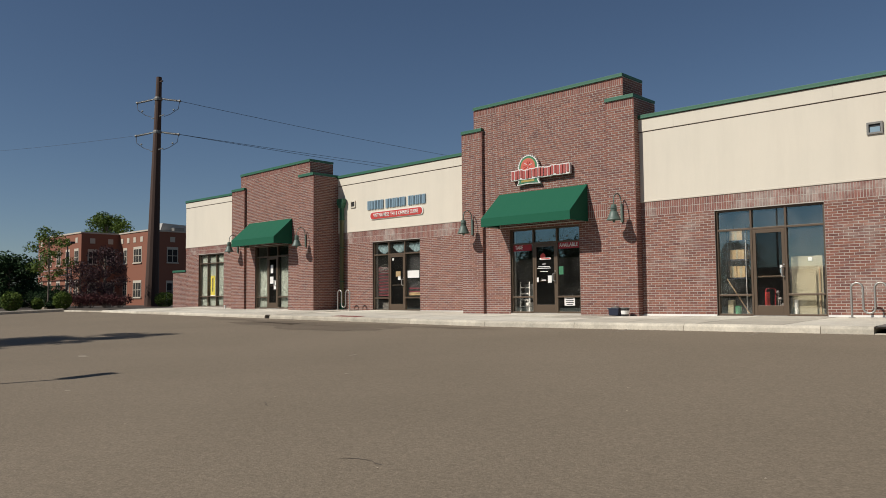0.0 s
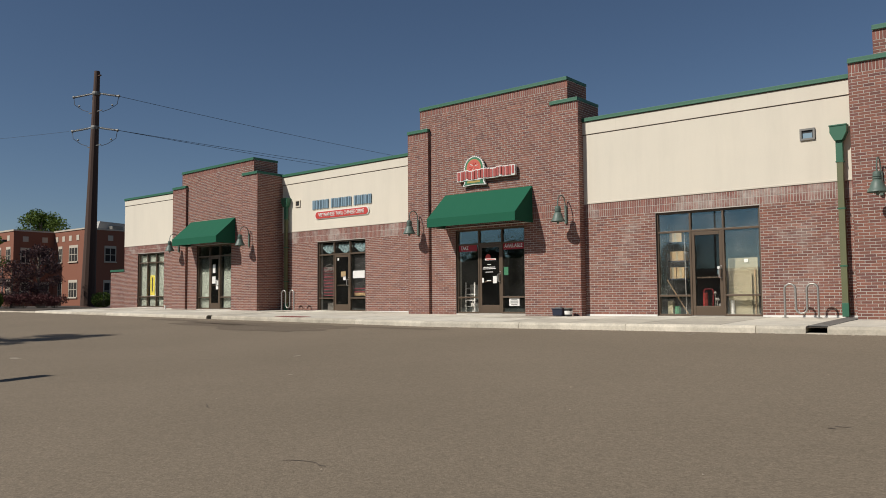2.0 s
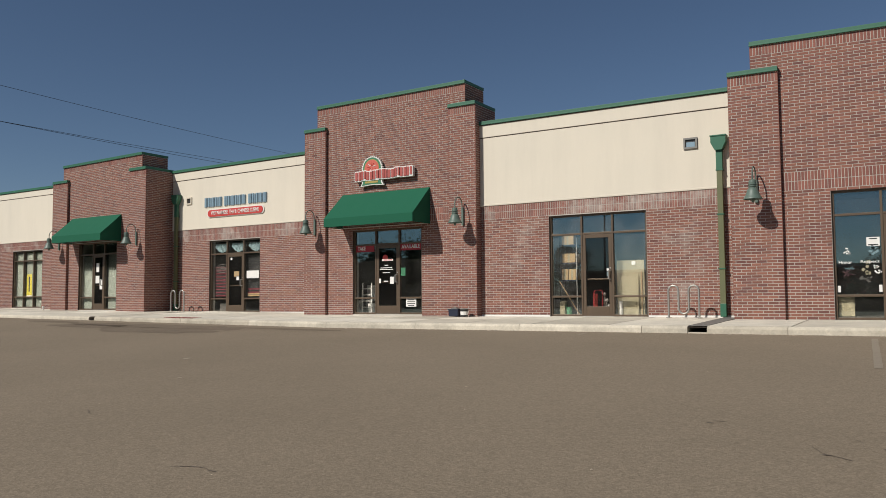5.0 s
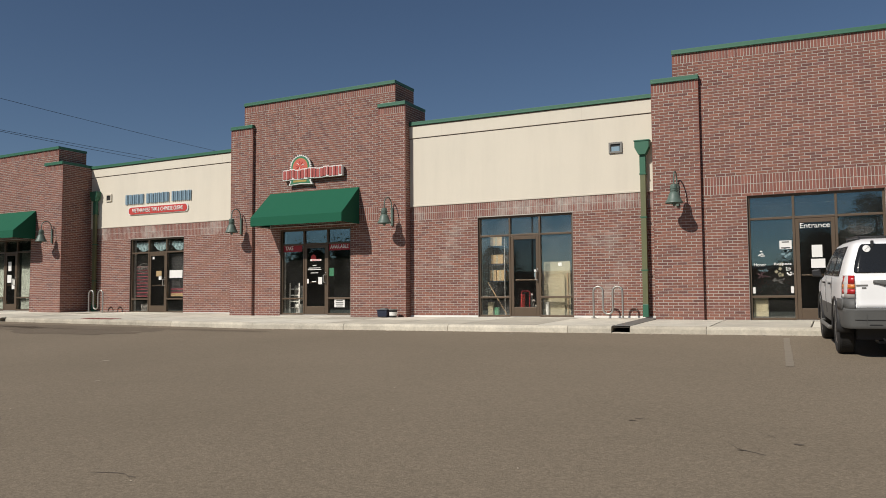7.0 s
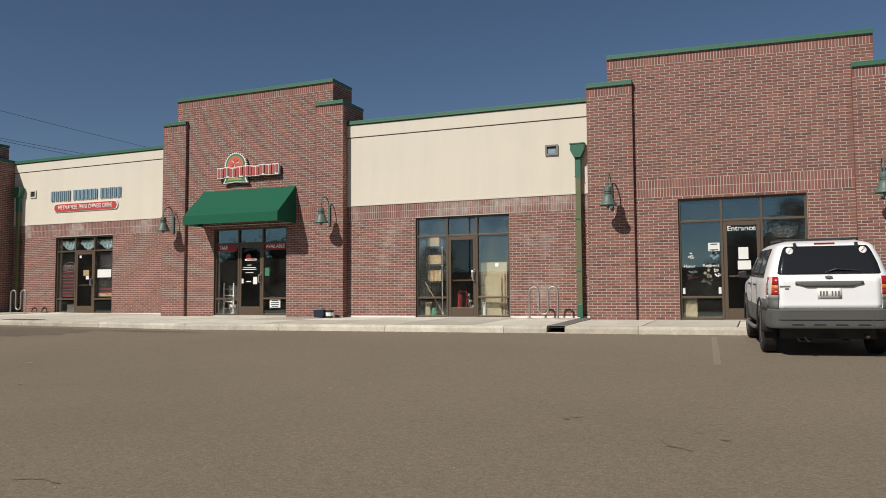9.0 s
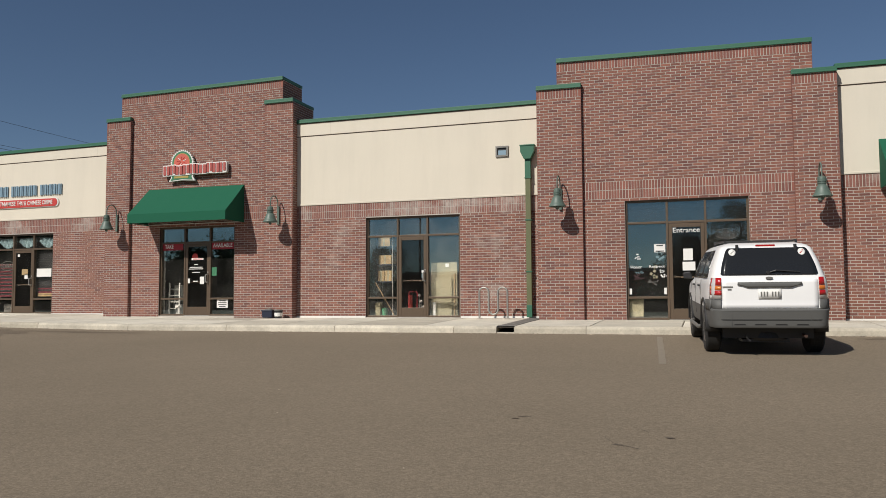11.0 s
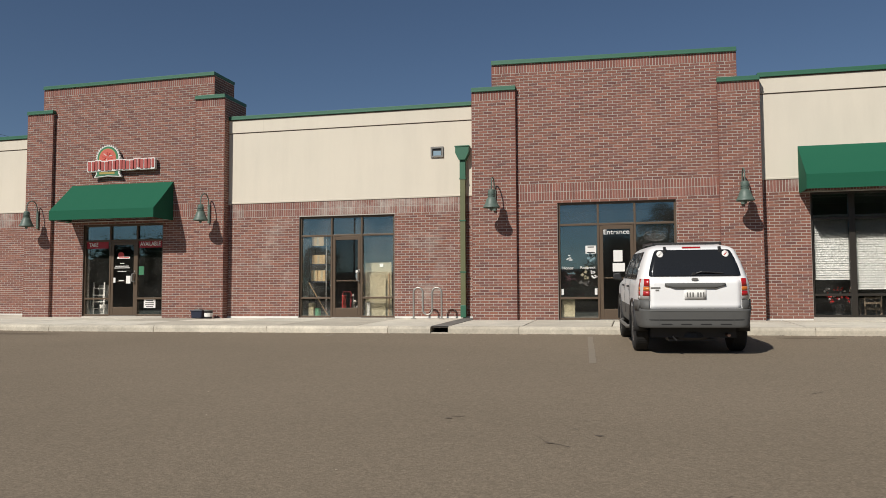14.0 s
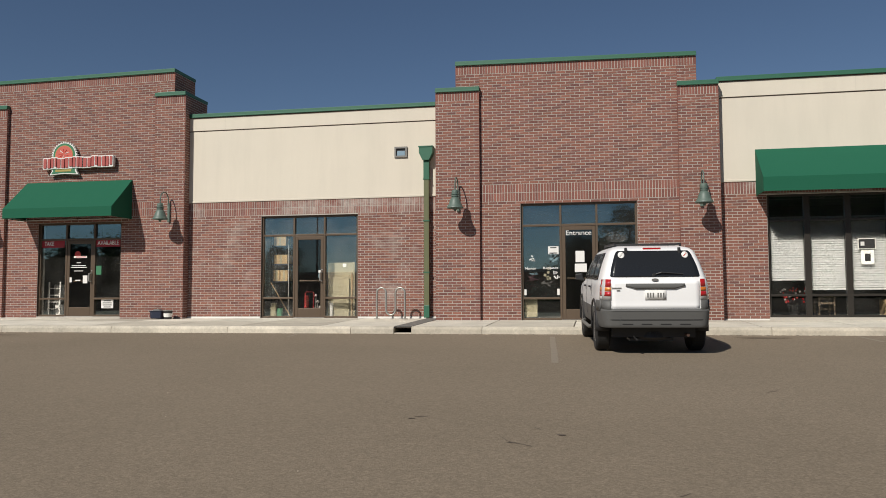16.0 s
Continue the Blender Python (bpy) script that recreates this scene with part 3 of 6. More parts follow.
def tower(name, x0, x1, pil, face, back, top, ptop, opening, band, label, base=0.0, single=None):
    """A brick tower with a projecting pilaster at each side and a door group between them."""
    w = thing(name, (0, 0, 0), label, "wall", kind="structure")
    (l0, l1), (r0, r1) = pil
    ltop, rtop = ptop
    ptop = min(ptop)
    tops = ((l0, l1, ltop), (r0, r1, rtop))
    front = face - 0.10
    ox0, ox1, oz0, oz1 = opening
    b = Mesh()
    b.box(l1, face, -0.3, ox0, face + 0.3, ptop - 0.2).box(ox1, face, -0.3, r0, face + 0.3, ptop - 0.2)
    b.box(ox0, face, oz1, ox1, face + 0.3, ptop - 0.2).box(ox0, face, -0.3, ox1, face + 0.3, oz0)
    b.box(x0, face, ptop - 0.2, x1, back, top - 0.1)
    b.box(l0, front, -0.3, l1, back, ltop - 0.1).box(r0, front, -0.3, r1, back, rtop - 0.1)
    part("backing", b, MORTAR, w)
    returns(w, ox0, ox1, oz0, oz1, face)
    hole = [(ox0, ox1, oz0 - 1, oz1)]
    b0 = base - 0.09
    bricks(w, lay(l1, r0, b0, band[0], hole), "front", face, single=single)
    bricks(w, lay(l1, r0, band[0], band[1], soldier=True), "front", face, BRICK_BAND)
    bricks(w, lay(l1, r0, band[1], top - 0.33), "front", face)
    for a, c, t in ((x0, l1, ltop), (r0, x1, rtop)):
        bricks(w, lay(a, c, t - 0.02, top - 0.33), "front", face)
    bricks(w, lay(x0, x1, top - 0.33, top - 0.11, soldier=True), "front", face, BRICK_BAND)
    for a, c, t in tops:
        bricks(w, lay(a, c, b0, t - 0.33), "front", front)
        bricks(w, lay(a, c, t - 0.33, t - 0.11, soldier=True), "front", front, BRICK_BAND)
    bricks(w, lay(front, back, b0, rtop - 0.11), "right", r1)
    bricks(w, lay(face, back, rtop - 0.05, top - 0.11), "right", x1)
    bricks(w, lay(front, face, b0, ltop - 0.11), "right", l1)
    bricks(w, lay(front, back, b0, ltop - 0.11), "left", l0)
    bricks(w, lay(front, face, b0, rtop - 0.11), "left", r0)
    bricks(w, lay(face, back, ltop - 0.05, top - 0.11), "left", x0)
    coping(w, x0, x1, face, back, top)
    for a, c, t in tops:
        coping(w, a, c, front, back, t)
    return w


w = bay("wall_1", -29.13, -22.74, 1.1, (-27.85, -25.5, 0.2, 2.84), 3.24, 5.72, "red brick shop wall with cream stucco above and tall window", 0.15, groove=0.41)
w = tower("wall_2", -22.17, -17.10, ((-22.74, -21.73), (-17.72, -16.74)), -0.1, 1.1, 6.19, (5.54, 5.60), (-21.0, -18.56, 0.12, 2.85), (2.92, 3.32),
          "red brick tower with pilasters and green coping", 0.1)
level(w, -22.2, -17.1, 3.4, 6.19, 0.0, 0.09)
w = bay("wall_3", -16.74, -8.63, 1.1, (-14.62, -11.98, 0.03, 2.75), 3.23, 5.64, "red brick shop wall with cream stucco above and signs", 0.05, groove=0.455, seams=(-10.2,))
level(w, -16.74, -8.63, 3.4, 5.64, 0.0, 0.075)
w = tower("wall_4", -8.17, -2.55, ((-8.63, -7.75), (-3.07, -2.16)), -0.17, 0.95, 6.85, (6.09, 6.17), (-6.7, -4.1, 0.0, 2.64), (2.78, 3.18),
          "tall red brick tower with pilasters and a green awning", 0.0)
level(w, -8.17, -2.55, 3.4, 6.85, -0.02, 0.04)
bay("wall_5", -2.16, 5.04, 0.0, (-0.02, 2.70, -0.04, 2.71), 3.12, 5.60, "red brick shop wall with blank cream stucco above", 0.0, seams=(-1.1, 3.0), bricks_of=BRICK_PALE)
w = tower("wall_6", 5.53, 11.24, ((5.04, 6.12), (10.8, 11.71)), -1.05, 0.4, 6.27, (5.61, 5.53), (7.10, 9.84, -0.065, 2.74), (2.80, 3.22),
          "red brick entrance tower with pilasters and green coping", -0.04, single=(6.12, 7.11, -0.2, 2.82))
level(w, 5.53, 11.24, 3.4, 6.27, 0.045, -0.045)
bay("wall_7", 11.71, 20.0, -0.9, (12.75, 18.6, 0.0, 2.82), 3.13, 5.61, "red brick shop wall with cream stucco and a wide window", -0.03, groove=0.51, seams=(14.72,))

# low brick wall at the building's far end
w = thing("wall_8", (0, 0, 0), "low red brick end wall with green metal cap", "wall", kind="structure")
b = Mesh()
b.box(-30.45, 1.1, 0, -29.13, 1.4, 2.0)
part("backing", b, MORTAR, w)
bricks(w, lay(-30.45, -29.13, 0.13, 2.0), "front", 1.1)
coping(w, -30.45, -29.13, 1.1, 1.4, 2.11)

# closed shell behind the fronts
shell = thing("wall_9", (0, 0, 0), "plain rear and end walls of the shop building", "wall", kind="structure")
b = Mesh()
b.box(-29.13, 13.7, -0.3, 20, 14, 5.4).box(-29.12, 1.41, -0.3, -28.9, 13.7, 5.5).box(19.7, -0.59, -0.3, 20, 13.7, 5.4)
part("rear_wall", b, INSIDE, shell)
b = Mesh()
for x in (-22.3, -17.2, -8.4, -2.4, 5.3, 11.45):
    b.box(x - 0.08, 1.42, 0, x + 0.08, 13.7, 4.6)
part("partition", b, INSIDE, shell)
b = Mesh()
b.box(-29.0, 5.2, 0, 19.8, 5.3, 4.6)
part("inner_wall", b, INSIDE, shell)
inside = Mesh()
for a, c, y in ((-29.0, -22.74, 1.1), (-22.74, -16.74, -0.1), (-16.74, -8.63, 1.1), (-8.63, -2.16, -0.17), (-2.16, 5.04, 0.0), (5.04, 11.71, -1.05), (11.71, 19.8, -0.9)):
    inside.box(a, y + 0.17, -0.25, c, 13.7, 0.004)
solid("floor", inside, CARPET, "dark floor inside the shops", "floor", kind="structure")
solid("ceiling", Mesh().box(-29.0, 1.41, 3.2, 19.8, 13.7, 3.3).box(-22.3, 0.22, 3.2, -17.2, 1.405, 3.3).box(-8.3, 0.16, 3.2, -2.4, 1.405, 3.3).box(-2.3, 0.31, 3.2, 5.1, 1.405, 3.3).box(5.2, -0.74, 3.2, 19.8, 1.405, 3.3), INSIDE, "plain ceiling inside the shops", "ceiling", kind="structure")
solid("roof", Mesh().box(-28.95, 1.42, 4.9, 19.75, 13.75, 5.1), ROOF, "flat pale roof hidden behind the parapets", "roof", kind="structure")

# ---- shop fronts ----
FR = 0.052  # width of the aluminium members


def pane(b, x0, x1, z0, z1, y):
    return b.box(x0, y, z0, x1, y + 0.008, z1)


def glaze(parent, x0, x1, z0, z1, y, kind=None):
    ob = part("pane", pane(Mesh(), x0, x1, z0, z1, y), kind or GLASS, parent)
    ob.visible_shadow = False
    return ob


def shopfront(number, x0, x1, z0, z1, y, cols, transom, sill, door=None, label="", mw=FR, metal=None, panes=None):
    """Aluminium frame with panes; cols: mullions from x0; door: which column is a glass door."""
    W, H = x1 - x0, z1 - z0
    metal = metal or BRONZE
    win = thing("window_%d" % number, (x0, y, z0), label, "window", kind="structure")
    ya, yb = 0.05, 0.16
    edges = [0.0] + cols + [W]
    for name, box in (("head", (0, ya, H - FR, W, yb, H)), ("jamb", (0, ya, 0, FR, yb, H - FR)), ("jamb", (W - FR, ya, 0, W, yb, H - FR))):
        part(name, Mesh().box(*box), metal, win, bevel=0.004)
    for c in cols:
        part("mullion", Mesh().box(c - mw / 2, ya, 0, c + mw / 2, yb, H - FR), metal, win, bevel=0.004)
    for i in range(len(edges) - 1):
        a = edges[i] + (mw / 2 if i else FR)
        c = edges[i + 1] - (mw / 2 if i < len(edges) - 2 else FR)
        part("transom_bar", Mesh().box(a, ya, transom - FR / 2, c, yb, transom + FR / 2), metal, win, bevel=0.004)
        glaze(win, a, c, transom + FR / 2, H - FR, 0.10, panes)
        if door == i:
            leaf = thing("door_%d" % number, (x0 + a, y, z0), "closed brown aluminium glass shop door", "door", kind="structure")
            w, h = c - a, transom - FR / 2
            s = 0.085
            part("stile", Mesh().box(0.004, 0.06, 0.01, s, 0.105, h - 0.005), metal, leaf, bevel=0.005)
            part("stile", Mesh().box(w - s, 0.06, 0.01, w - 0.004, 0.105, h - 0.005), metal, leaf, bevel=0.005)
            part("top_rail", Mesh().box(s, 0.06, h - 0.1, w - s, 0.105, h - 0.005), metal, leaf, bevel=0.005)
            part("bottom_rail", Mesh().box(s, 0.06, 0.01, w - s, 0.105, 0.26), metal, leaf, bevel=0.005)
            glaze(leaf, s, w - s, 0.26, h - 0.1, 0.08, DOOR_GLASS)
            hx = w - s / 2
            part("push_bar", Mesh().box(s, 0.11, 0.97, w - s, 0.14, 1.01), metal, leaf, bevel=0.008)
            part("handle", Mesh().tube([(hx, 0.06, 0.98), (hx, 0.0, 0.98), (hx - 0.03, -0.02, 0.99), (hx - 0.03, -0.02, 1.2), (hx, 0.0, 1.21), (hx, 0.06, 1.21)], 0.019, 8), STEEL, leaf, "bright steel pull handle", smooth=True)
            part("lock", Mesh().lathe([(0.02, 0.06), (0.02, 0.05)], (hx, 0, 1.28), "y", 10), STEEL, leaf)
            part("threshold", Mesh().box(-0.02, 0.03, -0.002, w + 0.02, 0.17, 0.012), STEEL, leaf)
            continue
        part("bottom_bar", Mesh().box(a, ya, 0, c, yb, FR), metal, win, bevel=0.004)
        part("sill_bar", Mesh().box(a, ya, sill - FR / 2, c, yb, sill + FR / 2), metal, win, bevel=0.004)
        glaze(win, a, c, sill + FR / 2, transom - FR / 2, 0.10, panes)
        glaze(win, a, c, FR, sill - FR / 2, 0.10, panes)
    return win


shopfront(1, -27.85, -25.5, 0.2, 2.84, 1.1, [0.78, 1.57], 2.17, 0.5, None, "tall bronze aluminium window with pale blinds and a yellow poster")
shopfront(2, -21.0, -18.56, 0.12, 2.85, -0.1, [0.86, 1.58], 2.25, 0.5, 1, "bronze aluminium shop front with pale blinds under an awning")
shopfront(3, -14.62, -11.98, 0.03, 2.75, 1.1, [0.88, 1.76], 2.2, 0.5, 1, "bronze aluminium restaurant front with swag curtains and red stripes")
shopfront(4, -6.7, -4.1, 0.0, 2.64, -0.17, [0.86, 1.74], 2.17, 0.5, 1, "bronze aluminium shop front with red banners under an awning")
shopfront(5, -0.02, 2.70, -0.04, 2.71, 0.0, [0.92, 1.78], 2.22, 0.53, 1, "bronze aluminium front of a vacant shop used for storage", panes=DUSTY_GLASS)
shopfront(6, 7.10, 9.84, -0.065, 2.74, -1.05, [0.95, 1.80], 2.27, 0.52, 1, "bronze aluminium entrance front with paper notices and stickers")
shopfront(7, 12.75, 18.6, 0.0, 2.82, -0.9, [0.86, 1.73, 2.6, 3.47, 4.34, 5.1], 2.22, 0.5, None, "wide bronze aluminium window with lowered white blinds under an awning", mw=0.13, metal=DARK_BRONZE)


# ---- awnings ----
def awning(x0, x1, wall, proj, top, shoulder, low, label):
    aw = thing("awning", (x0, wall, low), label, "awning", "green awnings")
    W, T, S = x1 - x0, top - low, shoulder - low
    d = 0.006
    n = 24
    rows = [(0.0, T), (-proj * 0.5, (T + S) / 2 - 0.012), (-proj, S), (-proj, 0.0)]
    b = Mesh()
    vs = []
    for y, z in rows:
        for i in range(n + 1):
            u = i / n
            sag = 0.006 * math.sin(u * math.pi * 6) ** 2 if 0.0 > y > -proj else 0.0
            vs.append((u * W, y - 0.001, z - sag + (0.003 * math.sin(u * 40) if z == 0.0 else 0)))
    m = n + 1
    b.add(vs, [(r * m + i, r * m + i + 1, (r + 1) * m + i + 1, (r + 1) * m + i) for r in range(3) for i in range(n)])
    ob = part("cover", b, CANVAS, aw, "taut green canvas with straight valance", turn=False)
    ob.modifiers.new("thick", "SOLIDIFY").thickness = d
    for x in (0.0, W):
        b = Mesh()
        b.prism([(0.0, 0.0), (0.0, T), (-proj, S), (-proj, 0.0)], "x", x - 0.004, x + 0.004)
        part("side_panel", b, CANVAS, aw)
    b = Mesh()
    for x in [0.03 + (W - 0.06) * i / 4 for i in range(5)]:
        b.tube([(x, -0.01, 0.03), (x, -proj + 0.03, 0.03), (x, -proj + 0.03, S - 0.04), (x, -0.01, T - 0.05)], 0.012, 6)
    b.tube([(0.02, -proj + 0.03, 0.03), (W - 0.02, -proj + 0.03, 0.03)], 0.012, 6)
    b.tube([(0.02, -0.02, 0.03), (W - 0.02, -0.02, 0.03)], 0.012, 6)
    part("frame", b, STEEL, aw, "thin steel tube frame")
    return aw


awning(-7.10, -3.79, -0.182, 0.94, 3.80, 2.96, 2.70, "dark green canvas shed awning over a shop door")
awning(-21.45, -18.3, -0.112, 0.92, 3.90, 3.10, 2.83, "dark green canvas awning on a smaller brick tower")
awning(12.52, 19.0, -0.94, 0.82, 3.86, 3.10, 2.785, "long dark green canvas awning over a wide window")


# ---- gooseneck wall lamps ----
def wall_lamp(at):
    la = thing("wall_lamp", at, "green enamel gooseneck barn lamp on brick pilaster", "lamp", "gooseneck wall lamps")
    part("wall_box", Mesh().box(-0.035, -0.045, -0.30, 0.035, 0, 0.22), GREEN_PALE, la, bevel=0.01)
    arc = [(0, -0.03, 0.12), (0, -0.05, 0.24)]
    arc += [(0, -0.255 + 0.205 * math.cos(a), 0.28 + 0.21 * math.sin(a)) for a in [math.pi * k / 12 for k in range(13)]]
    arc += [(0, -0.46, 0.12)]
    part("arm", Mesh().tube(arc, 0.015, 8), GREEN_PALE, la, "thin curved gooseneck arm", smooth=True)
    c = (0, -0.46, -0.15)
    part("neck", Mesh().lathe([(0.02, 0.325), (0.055, 0.32), (0.078, 0.30), (0.083, 0.26), (0.083, 0.225), (0.096, 0.22), (0.096, 0.205), (0.083, 0.20), (0.083, 0.18), (0.096, 0.175), (0.096, 0.16), (0.085, 0.155), (0.085, 0.10)], c, n=18), GREEN_PALE, la, smooth=False)
    part("shade", Mesh().lathe([(0.085, 0.13), (0.108, 0.105), (0.128, 0.05), (0.152, -0.02), (0.182, -0.075), (0.203, -0.105), (0.203, -0.118), (0.19, -0.115), (0.162, -0.05), (0.12, 0.03), (0.07, 0.07)], c, n=26), GREEN_PALE, la, "bell-shaped green enamel shade", smooth=True)
    part("globe", Mesh().lathe([(0.03, 0.06), (0.045, 0.0), (0.045, -0.08), (0.036, -0.16), (0.02, -0.19)], c, n=14), GREEN_PALE, la, "dull guard round the bulb", smooth=True)
    return la


first = wall_lamp((-2.59, -0.285, 2.88))
for at in ((-8.17, -0.285, 2.86), (5.6, -1.165, 2.87), (11.28, -1.165, 2.85), (-22.2, -0.215, 2.93), (-17.22, -0.215, 2.93)):
    copy_thing(first, pose(*at))


# ---- rainwater pipes, vents, racks ----
def downspout(x, wall, top, low, label):
    ds = thing("downspout", (x, wall, low), label, "downspout", "downspouts")
    t = top - low
    part("collector", Mesh().prism([(-0.18, t), (-0.18, t - 0.17), (-0.085, t - 0.36), (0.085, t - 0.36), (0.18, t - 0.17), (0.18, t)], "y", -0.20, 0).box(-0.195, -0.215, t - 0.02, 0.195, 0, t + 0.012), GREEN_METAL, ds, "green funnel-shaped collector box", bevel=0.006)
    part("upper_pipe", Mesh().box(-0.075, -0.14, t - 0.85, 0.075, -0.03, t - 0.36), GREEN_METAL, ds, bevel=0.008)
    part("pipe", Mesh().box(-0.068, -0.135, 0.3, 0.068, -0.035, t - 0.85), OLIVE, ds, "faded olive square pipe", bevel=0.008)
    for z in (t - 0.86, t * 0.56, t * 0.26):
        part("strap", Mesh().box(-0.085, -0.145, z, 0.085, 0, z + 0.03), GREEN_METAL, ds)
    part("boot", Mesh().box(-0.073, -0.142, 0.0, 0.073, -0.028, 0.32), GREEN_METAL, ds, "green cast pipe foot", bevel=0.01)
    return ds


downspout(4.59, -0.04, 4.40, -0.03, "green and olive rainwater pipe with collector box")
downspout(-16.38, 1.06, 4.62, 0.02, "dark green rainwater pipe in a shaded corner")


def vent(x, wall, z, w=0.34, h=0.28, metal=None, flap=True):
    v = thing("wall_vent", (x, wall, z), "small square overflow vent in a cream stucco wall", "vent", "wall vents")
    t = 0.045
    for name, box in (("frame", (-w / 2, -0.04, -h / 2, -w / 2 + t, 0.02, h / 2)), ("frame", (w / 2 - t, -0.04, -h / 2, w / 2, 0.02, h / 2)),
                      ("frame", (-w / 2 + t, -0.04, h / 2 - t, w / 2 - t, 0.02, h / 2)), ("frame", (-w / 2 + t, -0.04, -h / 2, w / 2 - t, 0.02, -h / 2 + t))):
        part(name, Mesh().box(*box), metal or PLATE, v)
    # no hole behind: the recess shade is a flat black panel
    part("opening", Mesh().box(-w / 2 + t, -0.004, -h / 2 + t, w / 2 - t, 0.0, h / 2 - t), TRIM_BLACK, v, "flat black panel standing in for the shaded vent recess")
    if flap:
        part("flap", Mesh().box(-w / 2 + t + 0.02, -0.012, -h / 2 + t, w / 2 - t - 0.02, -0.006, 0.03), SIGN_BLUE, v, "dull blue flap")
    return v


vent(3.88, -0.016, 4.31)
vent(-15.77, 1.084, 4.37, 0.30, 0.28, STUCCO_TRIM, False)


def bike_rack(x, y, z):
    r = thing("bike_rack", (x, y, z), "galvanised steel wave bicycle rack bolted to the pavement", "bike rack", "bicycle racks")
    R = 0.122
    pts = [(0, 0, 0.0), (0, 0, 0.66)]
    pts += [(R - R * math.cos(a), 0, 0.66 + R * math.sin(a)) for a in [math.pi * k / 10 for k in range(1, 11)]]
    pts += [(2 * R, 0, 0.24)] + [(3 * R - R * math.cos(a), 0, 0.22 - R * math.sin(a)) for a in [math.pi * k / 10 for k in range(1, 11)]]
    pts += [(4 * R, 0, 0.66)] + [(5 * R - R * math.cos(a), 0, 0.66 + R * math.sin(a)) for a in [math.pi * k / 10 for k in range(1, 11)]]
    pts += [(6 * R, 0, 0.0)]
    part("tube", Mesh().tube(pts, 0.025, 10), STEEL, r, smooth=True)
    for px in (0, 6 * R):
        part("foot_plate", Mesh().lathe([(0.07, 0.0), (0.07, 0.012), (0.03, 0.014)], (px, 0, 0), n=14), STEEL, r)
    return r


bike_rack(3.39, -0.6, pave(3.4, -0.6))
bike_rack(-16.0, 0.45, pave(-16, 0.45))

# ---- signs ----
s = thing("restaurant_sign", (-13.24, 1.084, 3.66), "blue raised letter shapes above a red cuisine plaque", "sign")
u = -1.63
for word in (5, 6, 5):
    for k in range(word):
        w, h = 0.155, 0.36
        lift = 0.012 * (k % 2)
        b = Mesh().box(u, -0.045, 0.39 + lift, u + 0.085, -0.01, 0.39 + h).box(u + 0.115, -0.045, 0.39, u + w, -0.01, 0.39 + h - lift)
        part("letter_shape", b, SIGN_BLUE, s, "blue sign letter shape", bevel=0.006)
        u += w + 0.035
    u += 0.115
b = Mesh()
out = [(sx * (1.32 + 0.12 * math.cos(a)), 0.135 + 0.13 * math.sin(a)) for sx, lo in ((1, -90), (-1, 90)) for a in [radians(lo * sx + k * 18) if sx > 0 else radians(90 - k * 18) for k in range(11)]]
b.prism(out, "y", -0.05, 0.0)
part("plaque", b, SIGN_RED, s, "red rounded plaque with white rim")
rim = [(1.035 * x, 0.135 + 1.14 * (z - 0.135)) for x, z in out]
part("plaque_rim", Mesh().prism(rim, "y", -0.036, 0.0), WHITE, s)
for text, cx, wd in (("VIETNAMESE", -0.80, 0.92), ("THAI &", -0.08, 0.40), ("CHINESE", 0.47, 0.60), ("CUISINE", 1.03, 0.44)):
    letters("lettering", text, 0.155, WHITE, s, (cx, -0.05, 0.062), 0.006, wd, "white raised lettering", plain=False)

s = thing("shop_sign", (-5.86, -0.18, 4.02), "white-edged shop sign with red round badge and letter shapes", "sign")
gear = [((0.415 if k % 2 else 0.365) * math.cos(2 * math.pi * k / 64), 0.515 + (0.415 if k % 2 else 0.365) * math.sin(2 * math.pi * k / 64)) for k in range(64)]
part("badge_edge", Mesh().prism(gear, "y", -0.11, -0.04), WHITE, s, "white serrated badge edge")
for r, d, m, l in ((0.345, 0.116, SIGN_GREEN, "green badge ring"), (0.285, 0.121, SIGN_GOLD, "thin gold badge ring"), (0.27, 0.126, SIGN_CORAL, "red badge disc")):
    part("disc", Mesh().lathe([(r, -d), (r, -0.10)], (0, 0, 0.53), "y", 40), m, s, l)
for k in range(9):
    a = 2 * math.pi * k / 9 + 0.3
    part("badge_mark", Mesh().tube([(0.05 * math.cos(a), -0.126, 0.57 + 0.05 * math.sin(a)), (0.17 * math.cos(a), -0.126, 0.57 + 0.14 * math.sin(a))], 0.011, 6), SIGN_RED if k % 3 else PAPER, s)
part("banner", Mesh().prism([(-0.45, -0.03), (-0.37, 0.09), (-0.42, 0.20), (0.42, 0.20), (0.40, 0.09), (0.47, -0.03), (0.0, 0.0)], "y", -0.125, -0.04), WHITE, s, bevel=0.008)
part("banner_face", Mesh().prism([(-0.385, 0.005), (-0.325, 0.09), (-0.36, 0.17), (0.36, 0.17), (0.35, 0.09), (0.40, 0.005), (0.0, 0.035)], "y", -0.133, -0.12), SIGN_GREEN, s, "green banner with gold line")
part("banner_line", Mesh().box(-0.25, -0.138, 0.065, 0.25, -0.13, 0.125), SIGN_GOLD, s)
# fat-and-thin letter shapes, each with its own white edge; the row climbs a little
u = -0.62


def pill(x0, x1, z0, z1, r):
    """An upright rectangle with rounded corners, as an outline."""
    out = []
    for cx, cz, a0 in ((x1 - r, z1 - r, 0), (x0 + r, z1 - r, 90), (x0 + r, z0 + r, 180), (x1 - r, z0 + r, 270)):
        out += [(cx + r * math.cos(radians(a0 + 30 * k)), cz + r * math.sin(radians(a0 + 30 * k))) for k in range(4)]
    return out


